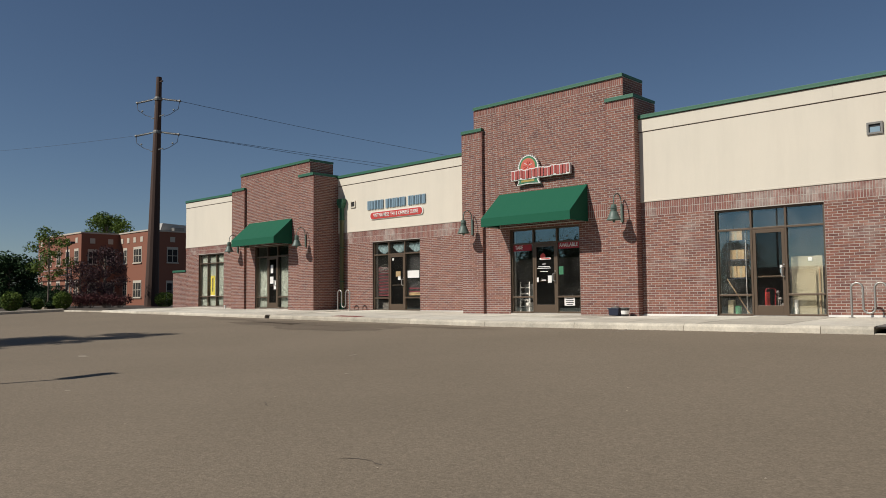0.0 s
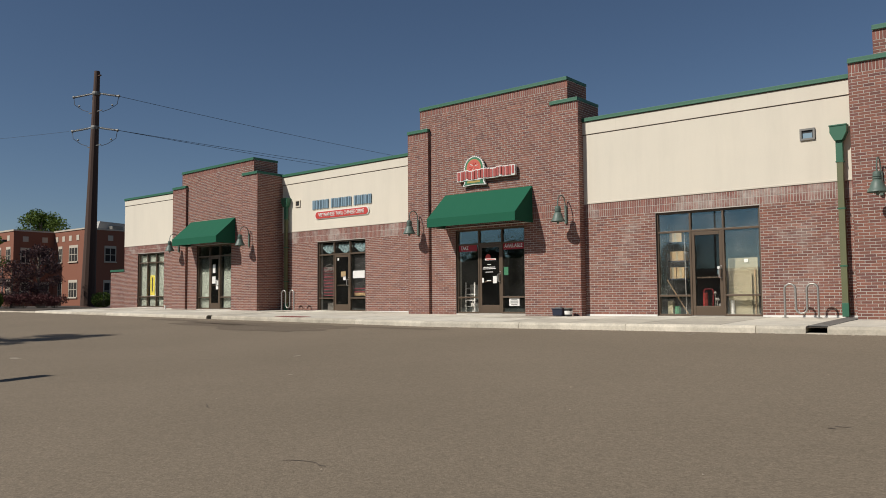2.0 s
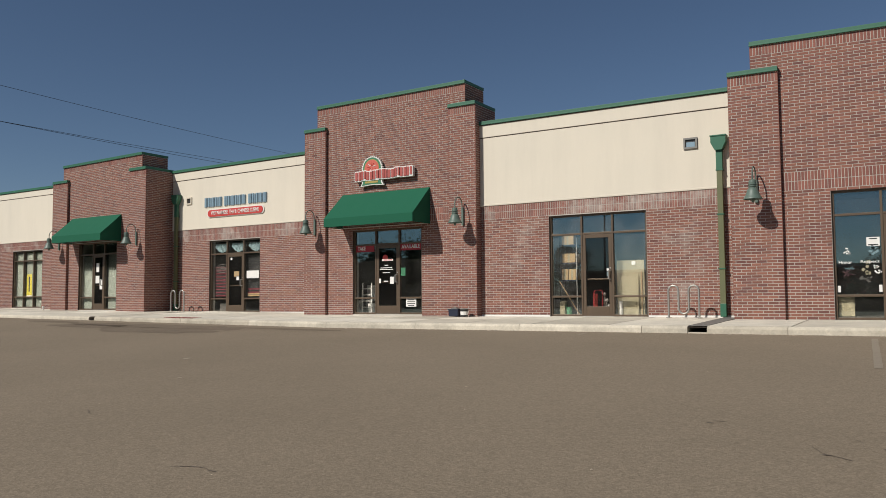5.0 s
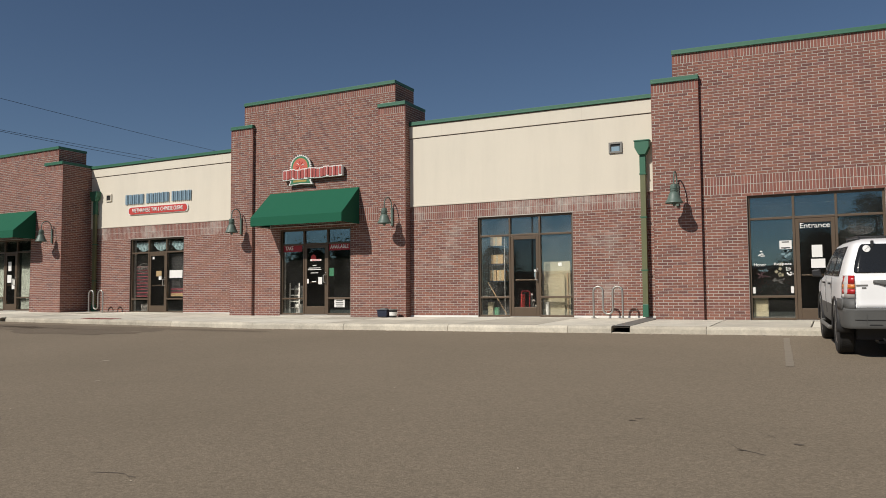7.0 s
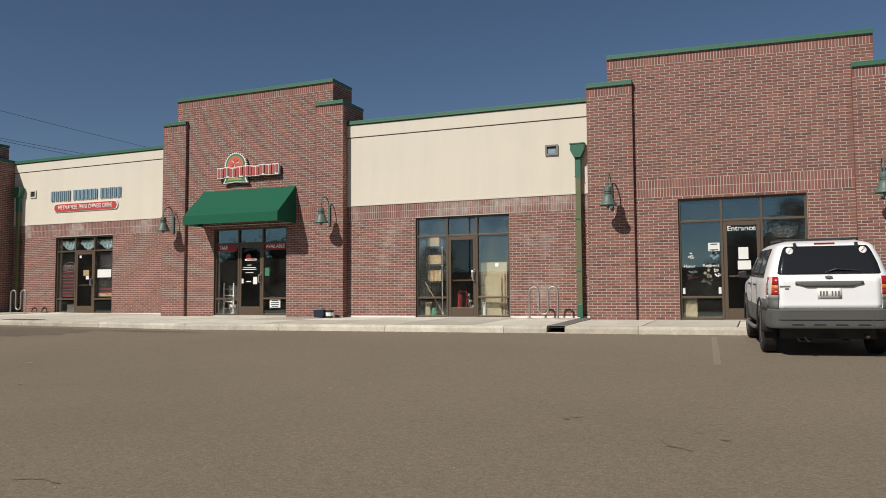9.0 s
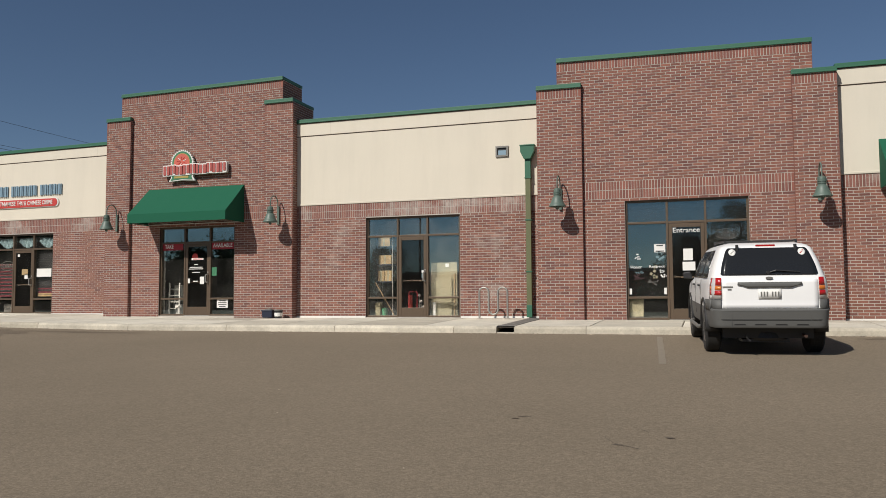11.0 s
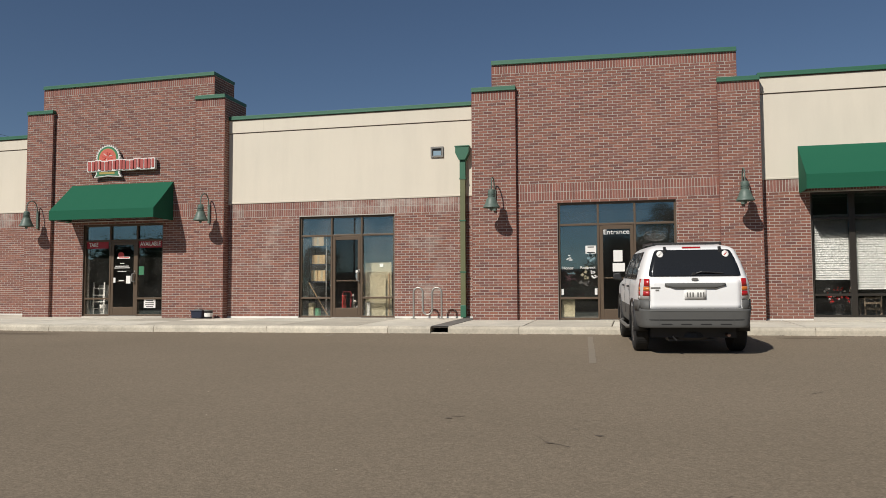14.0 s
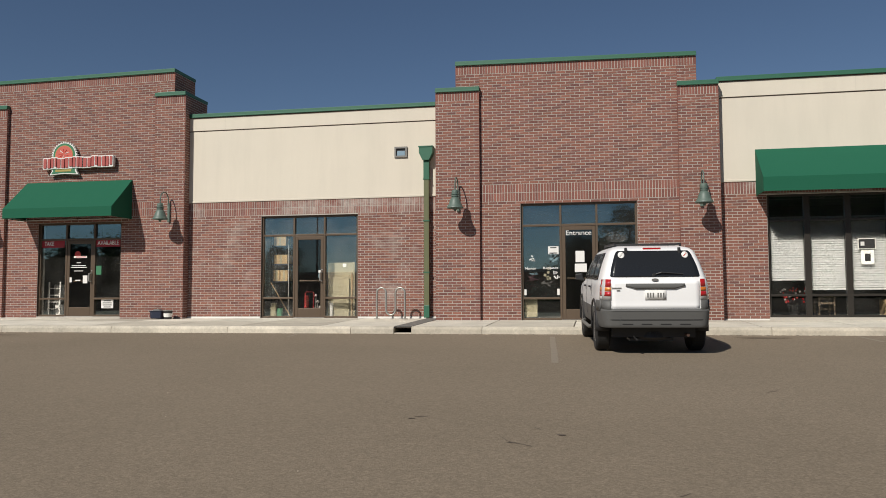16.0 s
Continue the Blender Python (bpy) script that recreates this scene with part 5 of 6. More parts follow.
def skin(levels, n=96, out=0.0):
    b = Mesh()
    for z in levels:
        b.v += [tuple(rim_point(2 * math.pi * k / n, z, out)) for k in range(n)]
    m = len(levels)
    b.f += [(j * n + k, j * n + (k + 1) % n, (j + 1) * n + (k + 1) % n, (j + 1) * n + k) for j in range(m - 1) for k in range(n)]
    b.f += [tuple(range(n))[::-1], tuple((m - 1) * n + k for k in range(n))]
    return b


def rear_patch(outline, out, n=12):
    """A panel on the rear face: outline gives for each height the x to the left and right."""
    b = Mesh()
    for z, x0, x1 in outline:
        b.v += [tuple(at_rear(x0 + (x1 - x0) * k / n, z, out)) for k in range(n + 1)]
    m = len(outline)
    b.f += [(j * (n + 1) + k, j * (n + 1) + k + 1, (j + 1) * (n + 1) + k + 1, (j + 1) * (n + 1) + k) for j in range(m - 1) for k in range(n)]
    return b


def side_patch(rows, side, out, n=10):
    b = Mesh()
    for z, y0, y1 in rows:
        b.v += [tuple(at_side(y0 + (y1 - y0) * k / n, z, side, out)) for k in range(n + 1)]
    m = len(rows)
    b.f += [(j * (n + 1) + k, j * (n + 1) + k + 1, (j + 1) * (n + 1) + k + 1, (j + 1) * (n + 1) + k) for j in range(m - 1) for k in range(n)]
    return b


def shell_part(name, b, material, parent, label="", thick=0.012):
    ob = part(name, b, material, parent, label, smooth=True)
    mod = ob.modifiers.new("thick", "SOLIDIFY")
    mod.thickness, mod.offset = thick, 0.0
    return ob


car = thing("car", (9.66, -5.42, 0), "white compact SUV with grey bumpers parked nose to the kerb", "car", turn=5.0)
zr, zf = lot(9.7, -6.75), lot(9.5, -4.15)
car.matrix_basis = pose(9.55, -5.45, (zr + zf) / 2, math.degrees(math.atan2(zf - zr, 2.62)), 0, 5.0) @ Matrix.Scale(1.015, 4)
levels = [0.67, 0.72, 0.80, 0.88, 0.95, 1.0, 1.03, 1.06, 1.10, 1.18, 1.27, 1.36, 1.46, 1.51, 1.545, 1.57, 1.592, 1.612, 1.626]
part("body", skin(levels), CAR_WHITE, car, "glossy white body shell", smooth=True)
part("cladding", skin([0.385, 0.40, 0.43, 0.48, 0.56, 0.61, 0.64, 0.655, 0.668], out=0.008), CLADDING, car, "textured grey plastic bumpers and cladding", smooth=True)
part("underbody", Mesh().box(-0.62, -1.9, 0.22, 0.62, 1.9, 0.40).box(-0.35, -1.85, 0.16, 0.3, -1.45, 0.2), TRIM_BLACK, car)
part("bumper_step", rear_patch([(0.500, -0.78, 0.78), (0.510, -0.78, 0.78)], 0.014, 24), TRIM_BLACK, car)
for x in (-0.53, 0.53):
    part("bumper_seam", rear_patch([(z, x - 0.004, x + 0.004) for z in (0.42, 0.50, 0.58, 0.645)], 0.014, 2), CLADDING, car)
part("bumper_step", rear_patch([(0.636, -0.78, 0.78), (0.643, -0.78, 0.78)], 0.014, 24), CLADDING, car)
for x in (-0.42, -0.14, 0.14, 0.42):
    part("bumper_notch", rear_patch([(0.428, x - 0.085, x + 0.085), (0.446, x - 0.07, x + 0.07)], 0.010, 4), TRIM_BLACK, car)
part("tow_loop", Mesh().tube([(-0.32, -2.0, 0.26), (-0.32, -2.12, 0.24), (-0.28, -2.12, 0.2), (-0.28, -2.0, 0.2)], 0.012, 6), TRIM_BLACK, car)
part("exhaust", Mesh().tube([(0.48, -1.6, 0.26), (0.48, -2.08, 0.27)], 0.025, 10), RUST, car)
# tailgate
gate = shell_part("tailgate", rear_patch([(z, -0.645, 0.645) for z in (0.675, 0.72, 0.80, 0.9, 0.97, 1.03, 1.08)], 0.006, 20), CAR_WHITE, car, "white tailgate panel")
shell_part("rear_window", rear_patch([(1.145, -0.635, 0.635), (1.16, -0.66, 0.66), (1.22, -0.65, 0.65), (1.3, -0.632, 0.632), (1.4, -0.60, 0.60), (1.48, -0.572, 0.572), (1.52, -0.55, 0.55), (1.54, -0.525, 0.525)], 0.010, 20), CAR_GLASS, car, "dark tinted rear window with heater lines", 0.008)
shell_part("garnish", rear_patch([(0.965, -0.29, 0.29), (0.992, -0.37, 0.37), (1.005, -0.435, 0.435), (1.042, -0.43, 0.43)], 0.024, 16), CLADDING, car, "grey plastic handle garnish", 0.03)
pl = shell_part("number_plate", rear_patch([(0.80, -0.155, 0.155), (0.945, -0.155, 0.155)], 0.020, 6), PAPER, car, "white number plate with dark bars", 0.006)
for k in range(6):
    x = -0.115 + 0.04 * k + (0.03 if k > 2 else 0)
    p0 = at_rear(x, 0.87, 0.026)
    part("plate_bar", Mesh().box(x - 0.009, p0.y - 0.002, 0.835, x + 0.010, p0.y + 0.002, 0.905), PLATE, pl)
p0 = at_rear(0, 1.06, 0.016)
part("maker_badge", Mesh().prism([(0.05 * math.cos(2 * math.pi * k / 18), 1.10 + 0.02 * math.sin(2 * math.pi * k / 18)) for k in range(18)], "y", p0.y - 0.01, p0.y + 0.01), PLATE, car, "plain dark oval badge")
for x0, x1, z in ((-0.64, -0.50, 0.965), (-0.57, -0.52, 0.93)):
    p0 = at_rear((x0 + x1) / 2, z, 0.016)
    part("name_bar", Mesh().box(x0, p0.y - 0.003, z, x1, p0.y + 0.003, z + 0.02), PLATE, car)
for side in (-1, 1):
    lampo = shell_part("tail_light", rear_patch([(z, min(side * 0.655, side * o), max(side * 0.655, side * o)) for z, o in ((0.80, 0.806), (0.90, 0.804), (1.0, 0.797), (1.11, 0.776))], 0.008, 14), LENS_CLEAR, car, "tall red and amber tail light", 0.03)
    for z0, z1, m in ((0.855, 0.925, LENS_RED), (0.93, 0.99, LENS_AMBER), (0.995, 1.11, LENS_RED)):
        shell_part("lens", rear_patch([(z, min(side * 0.657, side * (0.803 - 0.17 * max(0, z - 0.93))), max(side * 0.657, side * (0.803 - 0.17 * max(0, z - 0.93)))) for z in (z0, z1)], 0.022, 14), m, lampo, thick=0.01)
    for z0, z1, m in ((0.80, 0.855, LENS_CLEAR), (0.855, 0.93, LENS_RED), (0.93, 0.99, LENS_AMBER), (0.99, 1.105, LENS_RED)):
        shell_part("side_lens", side_patch([(z, -2.10 + 0.12 * max(0.0, z - 0.95), -1.985) for z in (z0, z1)], side, 0.006, 10), m, lampo, thick=0.012)
    shell_part("corner_cladding", rear_patch([(z, min(side * 0.66, side * 0.812), max(side * 0.66, side * 0.812)) for z in (0.66, 0.72, 0.792)], 0.014, 14), CLADDING, car, thick=0.02)
    shell_part("corner_cladding", side_patch([(z, -2.02, -1.70) for z in (0.64, 0.72, 0.792)], side, 0.010, 8), CLADDING, car, thick=0.02)
    for hx in (0.40,):
        ph = at_rear(side * hx, 1.55, 0.02)
        part("window_hinge", Mesh().box(side * hx - 0.018, ph.y - 0.03, 1.50, side * hx + 0.018, ph.y + 0.05, 1.59), TRIM_BLACK, car, bevel=0.006)
    ring = [(1.478 + 0.048 * math.sin(a), 0.05 * math.cos(a)) for a in [math.pi * (k / 8 - 0.5) for k in range(9)]]
    shell_part("round_sticker", rear_patch([(z, side * 0.475 - w, side * 0.475 + w) for z, w in ring], 0.020, 4), PAPER, car, "round white sticker with a mark", 0.003)
    for dz, dx in ((0.0, 0.0), (0.02, 0.018), (-0.018, -0.016)):
        shell_part("sticker_mark", rear_patch([(1.472 + dz, side * 0.475 + dx - 0.010, side * 0.475 + dx + 0.010), (1.486 + dz, side * 0.475 + dx - 0.010, side * 0.475 + dx + 0.010)], 0.024, 2), SIGN_RED if side > 0 else INSULATOR, car, thick=0.002)
    # side windows, pillars and door lines
    for y0a, y1a, y0b, y1b in ((-1.72, -0.98, -1.58, -0.98), (-0.90, 0.02, -0.90, -0.02), (0.10, 1.02, 0.06, 0.52)):
        shell_part("side_window", side_patch([(1.10, y0a, y1a), (1.2, y0a + (y0b - y0a) * 0.25, y1a + (y1b - y1a) * 0.25), (1.35, y0a + (y0b - y0a) * 0.6, y1a + (y1b - y1a) * 0.6), (1.52, y0b, y1b)], side, 0.004), CAR_GLASS, car, "dark side window", 0.008)
    for y in (-0.94, 0.06, 1.12):
        shell_part("door_seam", side_patch([(0.5, y - 0.006, y + 0.006), (0.8, y - 0.006, y + 0.006), (1.08, y - 0.006, y + 0.006)], side, 0.012, 1), TRIM_BLACK, car, thick=0.004)
    for y in (-0.72, 0.28):
        ph = at_side(y, 0.98, side, 0.02)
        part("door_handle", Mesh().box(ph.x - 0.015, y - 0.09, 0.965, ph.x + 0.015, y + 0.09, 0.995), TRIM_BLACK, car, bevel=0.008)
    part("mirror", Mesh().prism([(side * 0.82, 1.06), (side * 0.98, 1.07), (side * 0.99, 1.18), (side * 0.86, 1.20)], "y", 0.92, 1.03), TRIM_BLACK, car, "black door mirror", bevel=0.02)
    part("roof_rail", Mesh().tube([(side * 0.50, -1.45, 1.61), (side * 0.51, -1.37, 1.66), (side * 0.52, 0.0, 1.67), (side * 0.5, 0.12, 1.61)], 0.018, 8), TRIM_BLACK, car, "black roof rail")
    part("step_bar", Mesh().tube([(side * 0.83, -0.85, 0.33), (side * 0.875, -0.75, 0.31), (side * 0.875, 0.75, 0.31), (side * 0.83, 0.85, 0.33)], 0.03, 8), PLATE, car, "grey side step bar")
    for y in (-1.31, 1.31):
        prof = ((RZ + 0.07, 0.60), (RZ + 0.07, 0.845), (RZ + 0.055, 0.855), (RZ + 0.03, 0.84))
        m = Mesh()
        for k in range(21):
            a = math.pi * (k / 20 * 1.1 - 0.05)
            m.v += [(h * side, y + r * math.cos(a), 0.37 + r * math.sin(a)) for r, h in prof]
        m.f += [(4 * k + j, 4 * k + j + 1, 4 * k + j + 5, 4 * k + j + 4) for k in range(20) for j in range(3)]
        shell_part("arch", m, TRIM_BLACK, car, "dark wheel arch", 0.008)
        wh = part("wheel", Mesh().lathe([(0.22, 0.62 * side), (RZ - 0.03, 0.62 * side), (RZ - 0.006, 0.64 * side), (RZ, 0.66 * side), (RZ, 0.79 * side), (RZ - 0.006, 0.815 * side), (RZ - 0.03, 0.835 * side), (0.26, 0.84 * side), (0.22, 0.82 * side)], (0, y, RZ), "x", 40), TYRE, car, "black tyre with ribbed tread")
        for k in range(4):
            part("tread_groove", Mesh().lathe([(RZ + 0.001, (0.68 + 0.03 * k) * side), (RZ + 0.0015, (0.687 + 0.03 * k) * side)], (0, y, RZ), "x", 40), TRIM_BLACK, wh)
        tread = Mesh()
        for k in range(60):
            turn_ = Matrix.Translation((0, y, RZ)) @ Matrix.Rotation(2 * math.pi * k / 60, 4, "X")
            for j in range(4):
                x = (0.662 + 0.039 * j) * side
                tread.box(x - 0.0188, -0.0172, RZ - 0.004, x + 0.0188, 0.0172, RZ + 0.002, turn_)
        part("tread", tread, TYRE, wh, "worn tread blocks")
        part("rim", Mesh().lathe([(0.222, 0.77 * side), (0.222, 0.825 * side), (0.20, 0.818 * side), (0.19, 0.785 * side), (0.06, 0.80 * side), (0.05, 0.82 * side), (0.01, 0.82 * side)], (0, y, RZ), "x", 30), RIM, wh, "silver alloy rim")
part("axle", Mesh().tube([(-0.7, -1.31, RZ - 0.02), (0.7, -1.31, RZ - 0.02)], 0.05, 10).tube([(-0.7, 1.31, RZ - 0.02), (0.7, 1.31, RZ - 0.02)], 0.05, 10), TRIM_BLACK, car)
part("spare_hub", Mesh().lathe([(0.3, 0.19), (0.32, 0.22), (0.3, 0.3)], (0, -1.62, 0), n=22), TRIM_BLACK, car, "round spare wheel under the rear")
pw = at_rear(0.05, 1.17, 0.02)
part("wiper", Mesh().tube([(0.02, pw.y, 1.185), (0.10, pw.y - 0.01, 1.21), (0.42, at_rear(0.42, 1.19, 0.022).y, 1.185)], 0.010, 6).lathe([(0.026, pw.y - 0.012), (0.022, pw.y + 0.02)], (-0.01, 0, 1.18), "y", 10), TRIM_BLACK, car, "black rear wiper")
part("brake_light", Mesh().box(-0.135, -1.835, 1.562, 0.135, -1.74, 1.590), LENS_RED, car, "red high brake light", bevel=0.008)
for yr in (-1.2, -0.3):
    part("cross_rail", Mesh().tube([(-0.5, yr, 1.662), (0.5, yr, 1.662)], 0.014, 6), TRIM_BLACK, car)
shell_part("windscreen", Mesh().add([tuple(rim_point(a, z, 0.006)) for z in (1.08, 1.2, 1.35, 1.5, 1.6) for a in [math.pi / 2 + 1.2 * (k / 10 - 0.5) for k in range(11)]],
           [(j * 11 + k, j * 11 + k + 1, (j + 1) * 11 + k + 1, (j + 1) * 11 + k) for j in range(4) for k in range(10)]), CAR_GLASS, car, "dark windscreen", 0.008)

# the body sits a little higher on its springs than the wheels' drawing
for ob in car.children:
    if ob.name.split(".")[0] not in ("wheel", "axle"):
        ob.location.z += 0.03

# ---- utility pole and wires ----
def out_at(az, dist):
    """A place at an angle to the left of the facade's normal and a distance from the tripod."""
    return EYE.x - dist * math.sin(radians(az)), EYE.y + dist * math.cos(radians(az))


PX, PY = out_at(63.05, 60.0)
pole = thing("utility_pole", (PX, PY, 0.05), "tall tapered rust-brown steel utility pole with insulators", "pole")
pole.matrix_basis = pose(PX, PY, 0.05) @ Matrix.Rotation(radians(1.05), 4, Vector((-math.sin(radians(63)), math.cos(radians(63)), 0)))
sides = 12
part("shaft", Mesh().tube([(0, 0, -0.1), (0, 0, 5), (0, 0, 11), (0, 0, 16.65)], 0.50, sides, 0.19), RUST, pole, "weathered rust-brown steel shaft")
part("base_flange", Mesh().lathe([(0.56, -0.1), (0.56, 0.1), (0.51, 0.14)], n=20), RUST, pole)
part("cap_bracket", Mesh().box(0.0, -0.05, 16.25, 0.55, 0.05, 16.32), RUST, pole)
along = Vector((0.86, 0.51, 0)).normalized()
for z, two in ((15.05, False), (12.62, True)):
    part("band", Mesh().lathe([(0.27, z - 0.12), (0.29, z), (0.27, z + 0.12)], n=16), PLATE, pole)
    part("jumper_bracket", Mesh().box(-0.9, -0.03, z - 1.32, 0.9, 0.03, z - 1.27), PLATE, pole)
    part("link_plate", Mesh().box(-0.42, -0.06, z - 1.1, -0.28, 0.06, z - 0.1), PLATE, pole)
    for s in (-1, 1):
        tip = along * 1.7 * s
        a, c = along * 0.3 * s + Vector((0, 0, z)), tip + Vector((0, 0, z - 0.22))
        part("insulator", Mesh().tube([a, (a + c) / 2 + Vector((0, 0, -0.02)), c], 0.05, 8), PLATE, pole, "long strain insulator")
        for k in range(6):
            q = a + (c - a) * (0.2 + 0.13 * k)
            part("shed", Mesh().lathe([(0.085, -0.02), (0.04, 0.02)], q, "x", 10), PLATE, pole)
        part("jumper", Mesh().tube([c, c + Vector((-0.15 * s, 0, -0.55)), along * 1.0 * s + Vector((0, 0, z - 1.15)), along * 0.5 * s + Vector((0, 0, z - 1.3))], 0.02, 5), WIRE, pole)
        part("end_cap", Mesh().lathe([(0.05, -0.12), (0.11, 0), (0.05, 0.12)], c, "x", 10), PLATE, pole)
        part("bell", Mesh().lathe([(0.05, -0.06), (0.07, 0), (0.04, 0.08)], along * 1.25 * s + Vector((0, 0, z - 0.85)), "x", 10), PLATE, pole)


def wire(start, end, sag, r=0.018):
    a, c = Vector(start), Vector(end)
    pts = [a + (c - a) * (k / 24) - Vector((0, 0, 4 * sag * (k / 24) * (1 - k / 24))) for k in range(25)]
    return solid("power_line", Mesh().tube(pts, r, 5), WIRE, "thin dark overhead power line strung from the pole", "wire", "power lines")


ax, ay = out_at(36.0, 105.0)
top = Vector((PX, PY, 0.05))
for reach_out, dz, zend in ((1.7, 14.83, 17.5), (0.28, 12.68, 16.0), (1.7, 12.40, 15.35)):
    wire(top + along * reach_out + Vector((0, 0, dz)), Vector((ax, ay, zend)), 0.3, 0.016)
bx_, by_ = out_at(77, 110)
wire(top - along * 1.7 + Vector((0, 0, 12.40)), (bx_, by_, 17.7), 0.3, 0.009)
mast2 = thing("utility_pole", (bx_, by_, -0.3), "distant rust-brown pole beside the lot", "pole")
part("shaft", Mesh().tube([(0, 0, 0), (0, 0, 18.4)], 0.4, 10, 0.2), RUST, mast2)
mast = thing("utility_pole", (ax, ay, -0.3), "distant rust-brown pole hidden behind the shops", "pole")
part("shaft", Mesh().tube([(0, 0, 0), (0, 0, 18.2)], 0.4, 10, 0.2), RUST, mast)

# ---- brick building beyond the lot ----
far_house = thing("school_building", (-78, 16.0, 0.0), "two-storey red brick building with flat roof and pale trim", "building")
H0 = 8.0
part("wall", Mesh().box(-12, 0, -0.5, 0, 30, H0), FAR_BRICK, far_house)
part("wall", Mesh().box(0, 4.2, -0.5, 6.7, 30, H0 + 0.05), FAR_BRICK, far_house)
part("parapet_cap", Mesh().box(-12.1, -0.08, H0, 0.08, 30, H0 + 0.16), FAR_TRIM, far_house)
part("parapet_cap", Mesh().box(0.081, 4.12, H0 + 0.05, 6.78, 30, H0 + 0.2), FAR_TRIM, far_house)
part("roof_unit", Mesh().prism([(6.2, H0 + 0.2), (6.5, H0 + 1.12), (11.5, H0 + 0.95), (12.5, H0 + 0.2)], "x", 2.6, 5.4), ROOF, far_house, "pale rooftop plant room")
part("roof_vent", Mesh().box(5.5, 7.4, H0 + 0.2, 6.3, 8.6, H0 + 0.62), PLATE, far_house)


def far_window(face, u, z, w=1.05, h=1.7, at=0.0):
    """face 'y': looks towards -y at u along x; face 'x': looks towards +x at u along y."""
    def bx(u0, z0, u1, z1, d0, d1):
        return Mesh().box(u0, at - d1, z0, u1, at - d0, z1) if face == "y" else Mesh().box(at + d0, u0, z0, at + d1, u1, z1)
    wi = part("window", bx(u - w / 2 - 0.1, z - 0.12, u + w / 2 + 0.1, z + h + 0.28, 0.0, 0.03), FAR_TRIM, far_house, "dark window with pale lintel and sill")
    part("glazing", bx(u - w / 2, z, u + w / 2, z + h, 0.031, 0.04), DARK, wi)
    n = 3 if w > 1.5 else 2
    for k in range(1, n):
        q = u - w / 2 + w * k / n
        part("glazing_bar", bx(q - 0.035, z, q + 0.035, z + h, 0.041, 0.06), FAR_TRIM, wi)
    part("glazing_bar", bx(u - w / 2, z + h * 0.5 - 0.03, u + w / 2, z + h * 0.5 + 0.03, 0.061, 0.07), FAR_TRIM, wi)
    part("sill", bx(u - w / 2 - 0.15, z - 0.16, u + w / 2 + 0.15, z - 0.04, 0.031, 0.12), FAR_TRIM, wi)


def far_square(face, u, z, at):
    s = 0.28
    m = Mesh().box(u - s, at - 0.04, z - s, u + s, at, z + s) if face == "y" else Mesh().box(at, u - s, z - s, at + 0.04, u + s, z + s)
    part("stone_square", m, FAR_TRIM, far_house)


for u in (-11, -8.5, -6, -3.5, -1.2):
    far_window("y", u, 4.75, 0.9, 1.35, 0.0)
    far_window("y", u, 1.0, 0.9, 1.7, 0.0)
    far_square("y", u, 7.3, 0.0)
for u in (1.2, 3.2):
    far_window("x", u, 4.7, 0.8, 1.3, 0.0)
    far_window("x", u, 0.9, 0.8, 1.5, 0.0)
    far_square("x", u, 7.2, 0.0)
for u, w in ((1.5, 0.7), (4.4, 1.7)):
    far_window("y", u, 4.8, w, 1.4, 4.2)
    far_window("y", u, 1.05, w, 1.5, 4.2)
for u in (0.7, 2.2, 3.7, 5.3):
    far_square("y", u, 7.25, 4.2)
for u in (7.0, 10.2, 13.4):
    far_window("x", u, 4.8, 1.1, 1.35, 6.7)
    far_window("x", u, 0.8, 1.2, 1.7, 6.7)
    far_square("x", u, 7.25, 6.7)
part("rail", Mesh().box(-12, -1.2, 4.0, 0.4, -1.1, 4.1).box(-12, -1.2, 3.4, 0.4, -1.1, 3.5).box(0.3, -1.2, -0.3, 0.4, -1.1, 4.1), STEEL, far_house, "pale balcony rail")


# ---- plants ----
def foliage(rng, blobs, count, size, flat=0.6):
    """Many small leaves strewn through overlapping clumps."""
    b = Mesh()
    vol = [r * r * r for _, r in blobs]
    total = sum(vol)
    for (c, r), v in zip(blobs, vol):
        for _ in range(max(8, int(count * v / total))):
            d = Vector((rng.gauss(0, 1), rng.gauss(0, 1), rng.gauss(0, 1))).normalized() * r * (0.45 + 0.6 * rng.random())
            p = Vector(c) + Vector((d.x, d.y, d.z * flat + 0.0))
            u = Vector((rng.gauss(0, 1), rng.gauss(0, 1), rng.gauss(0, 0.6))).normalized()
            w = u.cross(Vector((rng.gauss(0, 1), rng.gauss(0, 1), rng.gauss(0, 1)))).normalized()
            s = size * rng.uniform(0.6, 1.4)
            b.add([p - u * s, p + w * s * 0.5, p + u * s, p - w * s * 0.5], [(0, 1, 2, 3)])
    return b


